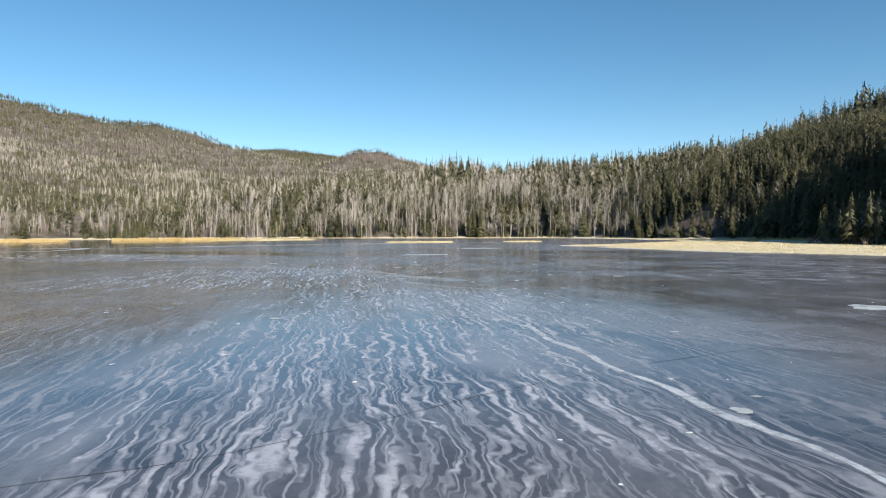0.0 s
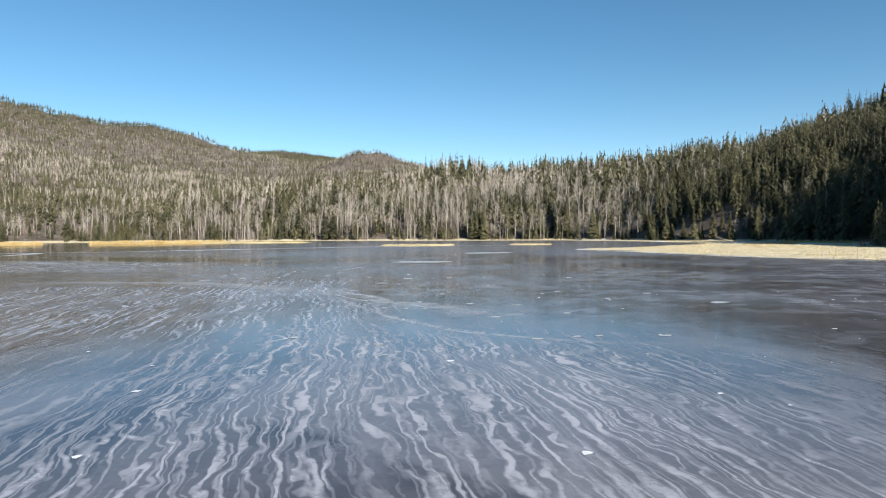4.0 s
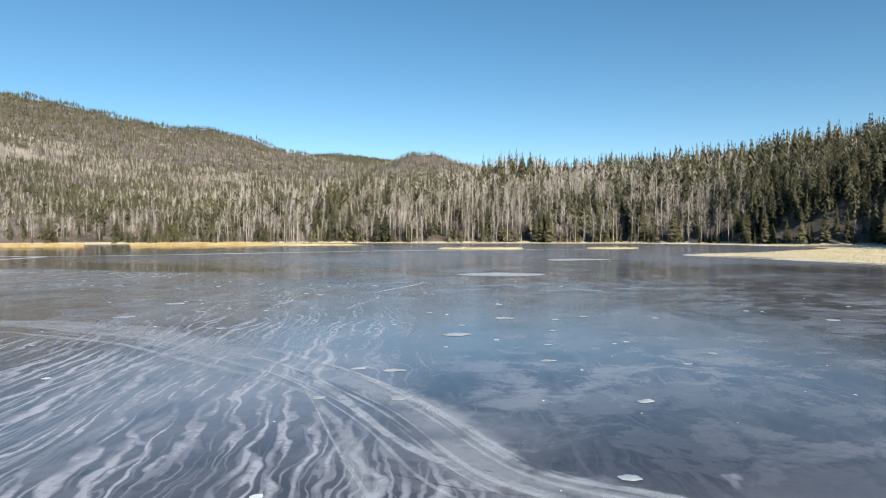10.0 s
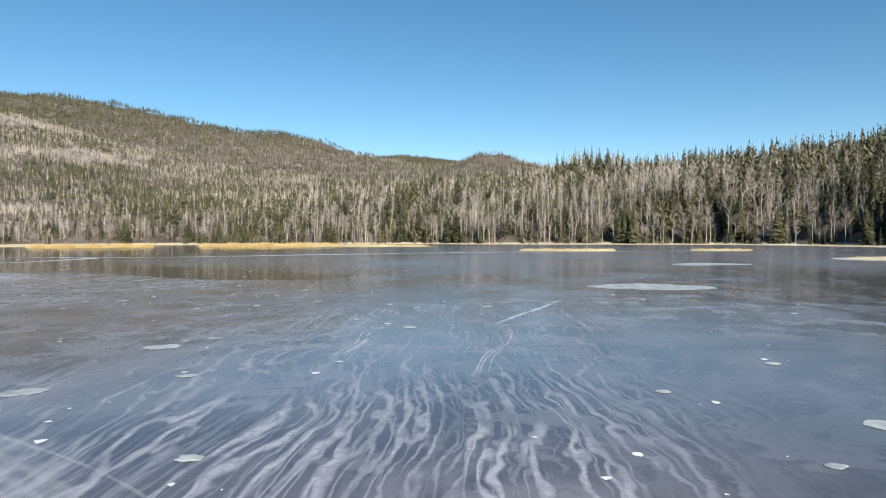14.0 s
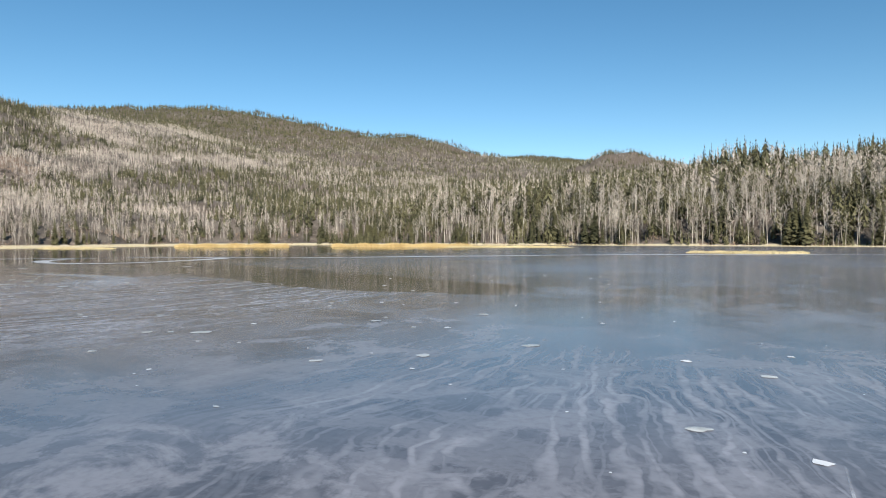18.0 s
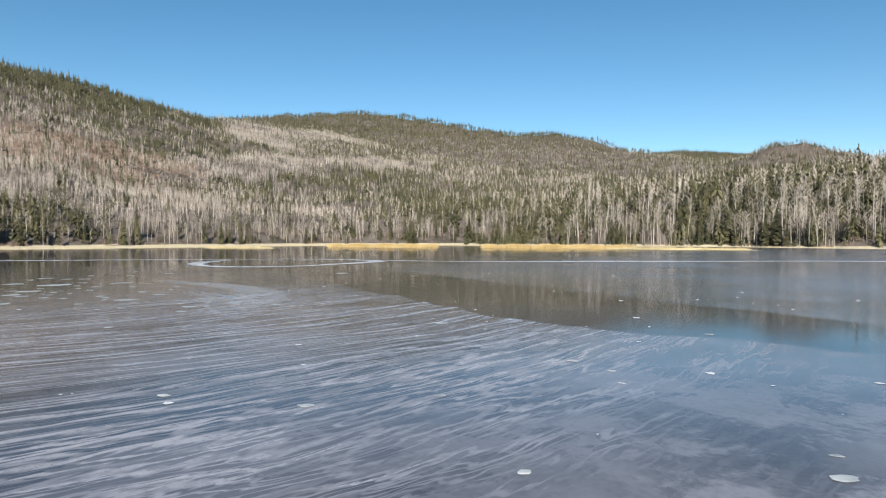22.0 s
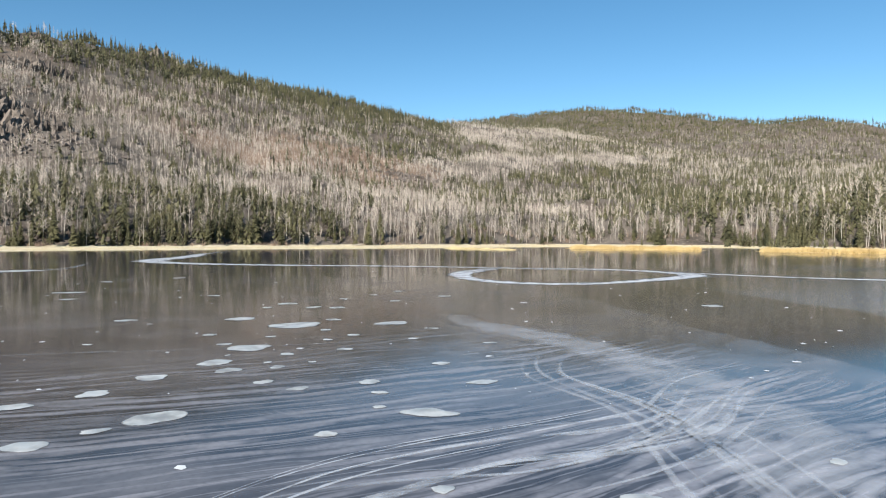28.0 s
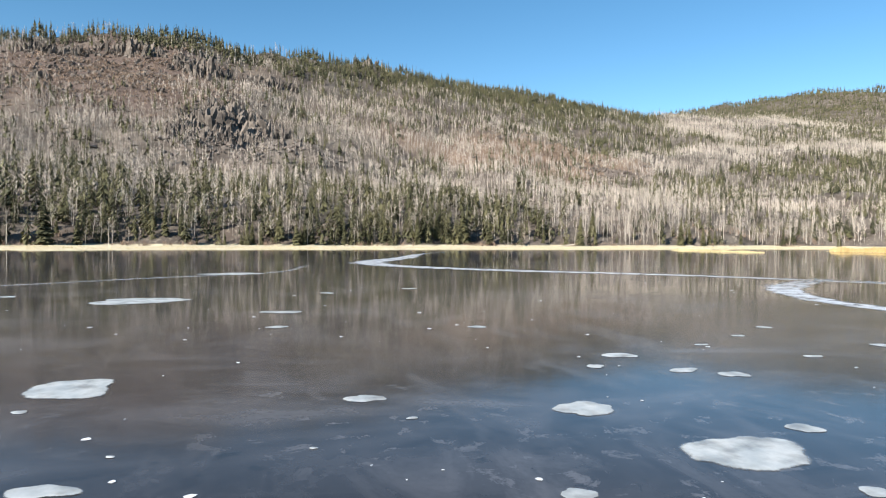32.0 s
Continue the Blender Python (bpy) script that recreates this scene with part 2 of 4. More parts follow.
    streaks = n.math("MAXIMUM", streaks, n.math("MULTIPLY", bank, n.span(broken, 0.3, 0.6, 0.08, 0.32)))
    # milky patches with ragged edges, wisps and fine frost
    milk = n.math("MULTIPLY", n.span(n.noise(flat, 0.5, 6, 0.64, 0.5), 0.535, 0.57), n.math("MULTIPLY", n.span(n.noise(flat, 0.05, 2), 0.36, 0.56, 0.05, 0.19), n.span(x, -28, -22, 0.2, 1.0)))
    milk = n.math("MULTIPLY", milk, n.span(south, 0.0, 1.0, 1.0, 0.25))
    crust = n.math("MULTIPLY", n.span(n.noise(flat, 0.8, 6, 0.68, 0.4), 0.47, 0.60), n.math("MAXIMUM", n.math("MULTIPLY", n.span(x, -5.5, -2.5), n.span(y, 34, 40)), n.math("MULTIPLY", n.span(x, -23, -18), n.span(y, 53, 57))))
    crust = n.math("MULTIPLY", crust, n.math("MULTIPLY", n.span(y, 64, 78, 1.0, 0.2), n.span(patchy, 0.35, 0.6, 0.12, 0.32)))
    milk = n.math("MAXIMUM", milk, crust)
    flake = n.math("MULTIPLY", n.span(n.noise(flat, 2.2, 6, 0.7, 0.5), 0.55, 0.63), n.span(n.noise(flat, 0.13, 3), 0.42, 0.62, 0.02, 0.14))
    milk = n.math("MAXIMUM", milk, flake)
    wisp = n.math("MULTIPLY", n.span(n.noise(n.mapped(flat, (0.35, 0.16, 1), turn=-20), 1.0, 5, 0.6, 0.8), 0.45, 0.75), n.span(x, -44, -34, 0.15, 0.28))
    cloud = n.noise(n.mapped(flat, (0.30, 0.75, 1), turn=25), 1.0, 6, 0.62, 0.6)
    cloud = n.math("MULTIPLY", n.span(cloud, 0.47, 0.68), n.math("MULTIPLY", n.span(x, -44, -38, 0.09, 0.03), n.span(x, -70, -56, 0.3, 1.0)))
    wisp = n.math("MAXIMUM", wisp, cloud)
    far = n.math("MULTIPLY", n.span(y, 78, 92), n.span(x, -52, -40, 0.0, 0.16))
    pale = n.math("MULTIPLY", n.math("MULTIPLY", n.span(x, -26, -20), n.span(x, -2, 6, 1.0, 0.3)), n.span(y, 46, 54, 0.03, 0.09))
    frost = n.math("MAXIMUM", n.math("MAXIMUM", streaks, milk), n.math("MAXIMUM", wisp, far))
    # a milky sheet north-east of a clean diagonal edge
    rim = n.math("SUBTRACT", n.math("ADD", y, n.math("MULTIPLY", x, 0.73)), 26.2)
    rim = n.math("ADD", rim, n.math("MULTIPLY", n.math("SUBTRACT", n.noise(flat, 0.6, 3), 0.5), 0.7))
    sheet = n.math("MULTIPLY", n.math("MULTIPLY", n.span(rim, 0.0, 0.25), n.span(rim, 3, 11, 1.0, 0.0)), n.span(x, -5, -2.5))
    pale = n.math("MAXIMUM", pale, n.math("MULTIPLY", sheet, 0.17))
    pale = n.math("MAXIMUM", pale, n.math("MULTIPLY", n.span(x, 4, 11), n.span(patchy, 0.35, 0.6, 0.05, 0.13)))
    frost = n.math("ADD", frost, n.math("MULTIPLY", pale, n.math("SUBTRACT", 1.0, frost)))
    # clear new ice: a wedge that widens to the west
    dx = n.math("ADD", x, 20.0)
    low = n.math("MAXIMUM", n.math("SUBTRACT", 71.0, n.math("MULTIPLY", dx, 0.487)), 73.4)
    high = n.math("SUBTRACT", 79.2, n.math("MULTIPLY", n.math("ADD", x, 21.0), 0.5))
    ragged = n.math("MULTIPLY", n.math("SUBTRACT", n.noise(flat, 0.5, 4), 0.5), 1.6)
    wavy = n.math("ADD", y, ragged)
    clear = n.math("MULTIPLY", n.span(n.math("SUBTRACT", wavy, low), 0.0, 0.3), n.span(n.math("SUBTRACT", wavy, high), -0.4, 0.4, 1.0, 0.0))
    clear = n.math("MULTIPLY", clear, n.span(x, -19, -17, 1.0, 0.0))
    calm = n.span(n.math("ADD", x, n.math("MULTIPLY", patchy, 14)), -58, -48, 1.0, 0.0)
    frost = n.math("MULTIPLY", frost, n.math("SUBTRACT", 1.0, n.math("MULTIPLY", clear, 0.9)))
    frost = n.math("MULTIPLY", frost, n.span(n.noise(flat, 11, 3), 0.2, 0.6, 0.72, 1.0))
    base = n.mix(n.span(n.noise(flat, 0.45, 5, 0.65), 0.3, 0.7), (0.028, 0.026, 0.030), (0.074, 0.070, 0.076))
    pits = n.math("MULTIPLY", n.span(n.noise(flat, 3.2, 4, 0.6, 0.6), 0.60, 0.66), n.span(n.noise(flat, 0.2, 2), 0.4, 0.6, 0.1, 0.75))
    base = n.mix(pits, base, (0.016, 0.017, 0.020))
    base = n.mix(n.span(x, -40, -33, 0.62, 0.0), base, (0.026, 0.025, 0.024))
    base = n.mix(n.math("MULTIPLY", clear, 0.8), base, (0.012, 0.014, 0.018))
    rough = n.span(n.noise(flat, 0.06, 3), 0.35, 0.65, 0.09, 0.145)
    rough = n.math("MULTIPLY", rough, n.math("SUBTRACT", 1.0, n.math("MULTIPLY", n.math("MAXIMUM", n.math("MULTIPLY", clear, 0.2), n.math("MULTIPLY", calm, 0.8)), 0.52)))
    ice = n.set(Base_Color=n.mix(frost, base, (0.53, 0.53, 0.575)), IOR=1.31, Specular_IOR_Level=n.span(clear, 0.0, 1.0, 0.5, 0.27),
                Roughness=n.math("ADD", rough, n.math("MULTIPLY", frost, 0.3)),
                Normal=n.bump(n.math("ADD", n.noise(flat, 1.3, 4), n.math("MULTIPLY", frost, 0.35)), n.span(clear, 0.0, 1.0, 0.05, 0.09), 0.02))
    return ice


GROUND, ICE = ground_material(), ice_material()

# ---- plan of the lake and the hills ----
# the edge of the ice, anticlockwise from the south-west
LAKE = [(-118, -80), (-130, 0), (-135, 38), (-141, 65), (-143, 100), (-144, 126), (-148, 160), (-150, 196), (-128, 220), (-90, 232),
        (-50, 233), (-30, 222), (0, 214), (30, 203), (42, 182), (48, 154), (45, 136), (33, 122), (17, 107), (22, 90), (28, 75), (37, 64),
        (54, 48), (75, 20), (82, -30), (60, -90), (0, -120), (-70, -115)]
# ridges: points of the crest (x, y, height of the ground), and how steeply the slope climbs to it
RIDGES = [
    (1.35, [(-380, -300, 74), (-395, -42, 95), (-405, 0, 104), (-412, 30, 108), (-420, 60, 107), (-440, 98, 110), (-465, 144, 115), (-502, 203, 119),
            (-526, 256, 122), (-535, 333, 118), (-547, 391, 113), (-556, 464, 118), (-565, 550, 124), (-700, 720, 162)]),
    (1.7, [(-1100, 700, 210), (-780, 884, 222), (-667, 915, 203), (-528, 936, 169), (-424, 968, 159), (-336, 981, 132)]),
    (1.4, [(-520, 1440, 180), (-383, 1458, 188), (-330, 1440, 178)]),
    (1.4, [(-195, 1010, 108), (-150, 1005, 127), (-118, 1000, 127), (-80, 950, 98)]),
    (1.2, [(-48, 733, 64), (60, 720, 60)]),
    (0.85, [(-22, 346, 26), (-1, 344, 33), (10, 344, 33), (30, 342, 27), (55, 329, 29), (86, 278, 25), (103, 250, 26), (113, 233, 31),
            (121, 216, 34), (127, 200, 38), (138, 165, 40), (148, 110, 40), (155, 0, 40), (150, -120, 50)]),
    # added rise out of view in the south-east, only to shade the eastern bank
    (0.7, [(104, 14, 58), (116, 50, 62), (150, 78, 60)]),
    (1.0, [(150, -120, 55), (60, -330, 60), (-150, -380, 70), (-380, -300, 70)]),
]


def segment_distance(px, py, a, b):
    dx, dy = b[0] - a[0], b[1] - a[1]
    s = np.clip(((px - a[0]) * dx + (py - a[1]) * dy) / (dx * dx + dy * dy), 0, 1)
    return np.hypot(px - a[0] - s * dx, py - a[1] - s * dy), s


def shore(px, py):
    """Distance from the edge of the ice, positive on land."""
    d, inside = np.full(px.shape, 1e9), np.zeros(px.shape, bool)
    for a, b in zip(LAKE, LAKE[1:] + LAKE[:1]):
        d = np.minimum(d, segment_distance(px, py, a, b)[0])
        cross = (a[1] > py) != (b[1] > py)
        inside ^= cross & (px < (b[0] - a[0]) * (py - a[1]) / (b[1] - a[1] + 1e-9) + a[0])
    return np.where(inside, -d, d)


def ripple(px, py, size, seed):
    """Smooth noise from a few sine waves, about -1 to 1."""
    rnd, out = np.random.RandomState(seed), 0
    for _ in range(9):
        ang, f, ph = rnd.uniform(0, 6.283), rnd.uniform(0.6, 1.6) * 6.283 / size, rnd.uniform(0, 6.283)
        out = out + np.sin((px * np.cos(ang) + py * np.sin(ang)) * f + ph)
    return out / 4.0


def terrain(px, py):
    px, py = np.asarray(px, float), np.asarray(py, float)
    d = shore(px, py) + 1.2 * ripple(px, py, 13, 5)
    flat = 10 + 14 * np.clip((-px - 95) / 30, 0, 1) + np.clip((px - 18) / 15, 0, 1) * (15 * np.clip((175 - py) / 30, 0, 1) + 10 * np.clip((138 - py) / 25, 0, 1)) * np.clip((py - 62) / 15, 0, 1)
    up, top = np.maximum(d - flat, 0), np.zeros(px.shape)
    for power, line in RIDGES:
        best, height = np.full(px.shape, 1e9), np.zeros(px.shape)
        for a, b in zip(line, line[1:]):
            dist, s = segment_distance(px, py, a, b)
            closer = dist < best
            best, height = np.where(closer, dist, best), np.where(closer, a[2] + s * (b[2] - a[2]), height)
        top = np.maximum(top, height * (up / (up + best + 1e-6)) ** power)
    rough = np.minimum(up / 60, 1) * (2.2 * ripple(px, py, 55, 1) + 0.9 * ripple(px, py, 21, 2))
    edge = np.clip(d / 2, -1, 1) * 0.12 + 0.18 * np.clip((d - 4) / 16, 0, 1) - 0.18 * np.clip(-d / 2, 0, 1)
    return np.where(d < -3, -0.3, edge + 0.04 * ripple(px, py, 5, 3) * (d > 0)) + top + rough


MID = (-15.0, 60.0)


def make_mesh(name, verts, faces, mats, slots=None):
    """A mesh from arrays; faces all triangles or all quads."""
    verts, faces = np.asarray(verts, np.float32), np.asarray(faces, np.int32)
    me = bpy.data.meshes.new(name)
    me.vertices.add(len(verts))
    me.vertices.foreach_set("co", verts.ravel())
    me.loops.add(faces.size)
    me.loops.foreach_set("vertex_index", faces.ravel())
    me.polygons.add(len(faces))
    me.polygons.foreach_set("loop_start", np.arange(0, faces.size, faces.shape[1], dtype=np.int32))
    me.polygons.foreach_set("loop_total", np.full(len(faces), faces.shape[1], np.int32))
    for m in mats:
        me.materials.append(m)
    if slots is not None:
        me.polygons.foreach_set("material_index", np.asarray(slots, np.int32))
    me.update(calc_edges=True)
    return me


def build_ground():
    na, radii = 540, np.concatenate([[0.0], np.geomspace(25, 3600, 190)])
    ang = np.linspace(0, 2 * np.pi, na, endpoint=False)
    r, a = np.meshgrid(radii, ang, indexing="ij")
    px, py = MID[0] + r * np.cos(a), MID[1] + r * np.sin(a)
    verts = np.stack([px, py, terrain(px, py)], -1).reshape(-1, 3)
    i, j = np.meshgrid(np.arange(len(radii) - 1), np.arange(na), indexing="ij")
    k = (j + 1) % na
    faces = np.stack([i * na + j, (i + 1) * na + j, (i + 1) * na + k, i * na + k], -1).reshape(-1, 4)
    me = make_mesh("ground", verts, faces, [GROUND])
    me.polygons.foreach_set("use_smooth", np.ones(len(me.polygons), bool))
    tagged(new("ground", me), "brown forest floor and dry grass rising into hills", "ground", kind="structure")


def build_ice():
    bm = bmesh.new()
    cx, cy = -35.0, 60.0
    ring = []
    for x, y in LAKE:
        l = math.hypot(x - cx, y - cy)
        ring.append(bm.verts.new((x + (x - cx) / l * 4, y + (y - cy) / l * 4, 0)))
    bmesh.ops.triangulate(bm, faces=[bm.faces.new(ring)])
    me = bpy.data.meshes.new("ice")
    bm.to_mesh(me)
    me.materials.append(ICE)
    tagged(new("ice", me), "dark blue-grey frozen lake with pale wavy frost streaks", "ice", kind="structure")


build_ground()
build_ice()


# ---- trees ----
def needle(out, a, b, w, slot, rnd):
    """One thin triangle from a to b."""
    d = (b - a)
    side = np.cross(d, rnd.normal(size=3))
    side *= w / (np.linalg.norm(side) + 1e-9)
    out.append((a - side, a + side, b, slot))


def cone(out, a, b, ra, rb, sides, slot, spin=0.0):
    """A tapered stem from a to b."""
    for k in range(sides):
        p, q = (spin + 2 * math.pi * k / sides), (spin + 2 * math.pi * (k + 1) / sides)
        u, v = np.array((math.cos(p), math.sin(p), 0)), np.array((math.cos(q), math.sin(q), 0))
        out.append((a + ra * u, a + ra * v, b + rb * v, slot))
        if rb > 0:
            out.append((a + ra * u, b + rb * v, b + rb * u, slot))


def spruce(seed, level):
    """Triangles of a spruce one unit tall. level: 0 single trees, 1 close, 2 middle, 3 far."""
    rnd, out, V = np.random.RandomState(seed), [], np.array
    count = (260, 70, 19, 7)[level]
    wide, bare = rnd.uniform(0.125, 0.195) * (1.3 if level == 3 else 1.0), rnd.uniform(0.03, 0.14)
    taper = rnd.uniform(0.65, 1.0)
    cone(out, V((0, 0, -0.04)), V((0, 0, 0.97)), 0.012, 0 if level else 0.002, 5 if level == 0 else 3, 0)
    for k in range(count):
        f = ((k + rnd.rand()) / count) ** 1.1
        z = bare + (0.97 - bare) * f
        a = 2.4 * k + rnd.uniform(-0.5, 0.5)
        l = (wide * (1 - f) ** taper + 0.012) * rnd.uniform(0.6, 1.2)
        way, side = V((math.cos(a), math.sin(a), 0)), V((-math.sin(a), math.cos(a), 0))
        if level == 0:
            drop, w = l * rnd.uniform(-0.1, 0.6), 0.30 * l + 0.005
            root, tip = V((0, 0, z + 0.35 * l)), way * l + V((0, 0, z - drop))
            mid = way * l * 0.6 + V((0, 0, z - drop * 0.2 - 0.3 * w))
            out.append((root, mid - side * w, tip, 1))
            out.append((root, tip, mid + side * w, 1))
        else:
            # a hanging skirt of twigs, its lower edge uneven
            half = (0.25, 0.62, 1.0)[level - 1]
            rise = l * rnd.uniform(0.35, 0.9) if level == 1 else l * rnd.uniform(0.7, 1.5) + (0.02, 0.06)[level - 2]
            low = [V((l * g * math.cos(a + h), l * g * math.sin(a + h), z - l * d)) for h, g, d in
                   ((-half, rnd.uniform(0.75, 1.1), rnd.uniform(-0.1, 0.7)), (half, rnd.uniform(0.75, 1.1), rnd.uniform(-0.1, 0.7)))]
            out.append((V((0, 0, z + rise)), low[0], low[1], 1))
    cone(out, V((0, 0, 0.92)), V((0, 0, 1.0)), 0.010, 0, 3, 1)
    return out


def aspen(seed, level):
    """Triangles of a leafless aspen one unit tall: a slim pale stem under a narrow crown of rising twigs."""
    rnd, out, V = np.random.RandomState(seed), [], np.array
    lean = V((rnd.normal(0, 0.022), rnd.normal(0, 0.022), 0))
    p = [V((0, 0, -0.03)), V((0, 0, 0.3)) + lean * 0.5, V((0, 0, 0.62)) + lean * 0.8 + rnd.normal(0, 0.008, 3), V((0, 0, 0.95)) + lean * 2]
    r = [0.0095, 0.0075, 0.0045, 0.001]
    if level < 2:
        for k in range(3):
            cone(out, p[k], p[k + 1], r[k], r[k + 1], (6, 3)[level], 0)
    else:
        cone(out, p[0], p[3], (0.0060, 0.006)[level - 2], 0, 3, 0)
    limbs, twigs, width = ((26, 12, 0.0013), (18, 5, 0.0032), (15, 0, 0.0130), (7, 0, 0.027))[level]
    low, broad = rnd.uniform(0.3, 0.5), rnd.uniform(0.6, 1.05)
    for k in range(limbs):
        f = low + (0.95 - low) * (k + rnd.rand()) / limbs
        root = p[1] + (p[3] - p[1]) * (f - 0.3) / 0.65
        a, l = rnd.uniform(0, 6.283), (0.075 + 0.16 * (1 - f)) * rnd.uniform(0.7, 1.35)
        tip = root + l * V((math.cos(a) * broad, math.sin(a) * broad, rnd.uniform(0.55, 1.1)))
        needle(out, root, tip, width * 1.5 if level < 2 else width, 0 if level < 2 else 1, rnd)
        for t in range(twigs):
            g = rnd.uniform(0.25, 1.0)
            q = root + (tip - root) * g
            needle(out, q, q + rnd.uniform(0.03, 0.075) * V((math.cos(a) * 0.4 + rnd.normal(0, 0.45), math.sin(a) * 0.4 + rnd.normal(0, 0.45), rnd.uniform(0.4, 1.3))), width, 1, rnd)
    return out


def arrays(tris):
    return np.array([t[:3] for t in tris], float), np.array([t[3] for t in tris])


def plant(name, label, kind_fn, level, mats, spots, heights, seed, variants=7):
    """One joined wood: the same few trees, each turned and sized, at the spots."""
    rnd = np.random.RandomState(seed)
    which, turn = rnd.randint(0, variants, len(spots)), rnd.uniform(0, 6.283, len(spots))
    girth = rnd.uniform(0.8, 1.25, len(spots))
    all_v, all_s = [], []
    for v in range(variants):
        tri, slot = arrays(kind_fn(100 * level + v, level))
        pick = which == v
        n = pick.sum()
        c, s, h, g = np.cos(turn[pick]), np.sin(turn[pick]), heights[pick], girth[pick] * heights[pick]
        x = tri[None, ..., 0] * (c * g)[:, None, None] - tri[None, ..., 1] * (s * g)[:, None, None]
        y = tri[None, ..., 0] * (s * g)[:, None, None] + tri[None, ..., 1] * (c * g)[:, None, None]
        z = tri[None, ..., 2] * h[:, None, None]
        all_v.append((np.stack([x, y, z], -1) + spots[pick][:, None, None, :]).reshape(-1, 3))
        all_s.append(np.tile(slot, n))
    verts = np.concatenate(all_v)
    faces = np.arange(len(verts), dtype=np.int32).reshape(-1, 3)
    ob = new(name, make_mesh(name, verts, faces, mats, np.concatenate(all_s)))
    return tagged(ob, label, "forest", kind="stuff")


def seen_from_lake(x, y, z):
    """Whether a treetop at these places rises above the land between it and the middle of the lake."""
    ok = np.ones(len(x), bool)
    for eye in ((0.0, 15.0), (-40.0, 65.0)):
        vis = np.ones(len(x), bool)
        for f in np.linspace(0.4, 0.98, 16):
            g = terrain(eye[0] + (x - eye[0]) * f, eye[1] + (y - eye[1]) * f)
            vis &= g + 3 < 2.2 + (z - 2.2) * f + 2
        ok = vis if eye[0] == 0 else ok | vis
    return ok


def bare_rock(x, y):
    """0 to 1 where the cliffs, the scree and the brush keep trees away."""
    out = np.zeros(x.shape)
    for cx, cy, rx, ry, most in ((-348, 8, 44, 46, 1), (-280, 65, 27, 24, 1), (-366, 66, 16, 34, 0.9), (-322, 210, 26, 42, 0.72), (-283, 223, 12, 12, 1),
                                 (-262, 96, 14, 22, 0.8), (-386, 267, 12, 14, 0.8), (-470, 365, 22, 30, 0.6), (-205, 150, 16, 20, 0.6)):
        out = np.maximum(out, most * np.clip(1.8 - 1.4 * np.hypot((x - cx) / rx, (y - cy) / ry) + 0.3 * ripple(x, y, 17, 31), 0, 1))
    return np.where((x < -388) & (y < 120), 0.15, out)


# stretches of pure pale aspen on the far slopes: two ends and the half width
PALE = [(-346, 332, -365, 491, 20), (-505, 500, -580, 670, 24), (-520, 456, -420, 385, 30), (-300, 250, -330, 330, 22)]


def pale_stand(x, y):
    out = np.zeros(np.shape(x))
    for x0, y0, x1, y1, half in PALE:
        d = segment_distance(x, y, (x0, y0), (x1, y1))[0] + 5 * ripple(x, y, 30, 41)
        out = np.maximum(out, np.clip(2.0 - d / half * 1.5, 0, 1))
    return out


def spruce_share(x, y, z, d):
    share = 0.36 + 0.26 * ripple(x, y, 60, 11) + 0.22 * ripple(x, y, 22, 12)
    share = share + 0.03 * (x > -60) + 0.08 * (x < -40) * (y > 180) + 0.15 * np.clip((d - 30) / 60, 0, 1) * (y > 230) * (y < 420)
    east = np.clip((x - 36 + 17 * (y < 185)) / 25, 0, 1) * (y < 420)
    share = share * (1 - east) + east * (0.76 + 0.3 * ripple(x, y, 40, 13))
    west = (x < -120) & (y < 190 + 60 * ripple(x, y, 90, 17))
    slope = 0.24 + 0.25 * ripple(x, y, 50, 14) + 0.15 * ripple(x, y, 23, 18) + 0.5 * np.exp(-((d - 32) / 16) ** 2) * (y < 135) * np.clip((y - 8) / 25, 0, 1)
    slope = slope + 0.30 * np.clip((z - 45) / 25, 0, 1) * np.clip((y - 85) / 20, 0, 1)
    share = np.where(west, slope, share)
    share = np.where((z > 92) & (x < -330) & (y < 500), share + 0.5, share)
    share = np.where(y > 420, np.where(z > 120, np.where(z > 150, 1.25, 0.62), 0.36) + 0.25 * ripple(x, y, 60, 15) + 0.2 * ripple(x, y, 28, 16), share)
    return share * (1 - pale_stand(x, y))


def tree_height(x, y, green, rnd):
    """Taller on the north and east shores, short on the dry western slope."""
    tall = 4.9 + 4.2 * np.clip((x + 200) / 110, 0, 1)
    tall = tall - 3.0 * np.clip((x - 25) / 20, 0, 1) * np.clip((230 - y) / 60, 0, 1)
    tall = np.where((y > 420) | ((x < -330) & (terrain(x, y) > 85)), 6.0, tall)
    spread = np.where(green, rnd.uniform(0.55, 1.35, len(x)), rnd.uniform(0.65, 1.1, len(x)))
    return tall * spread * np.where(rnd.rand(len(x)) < 0.28, 0.55, 1.0)


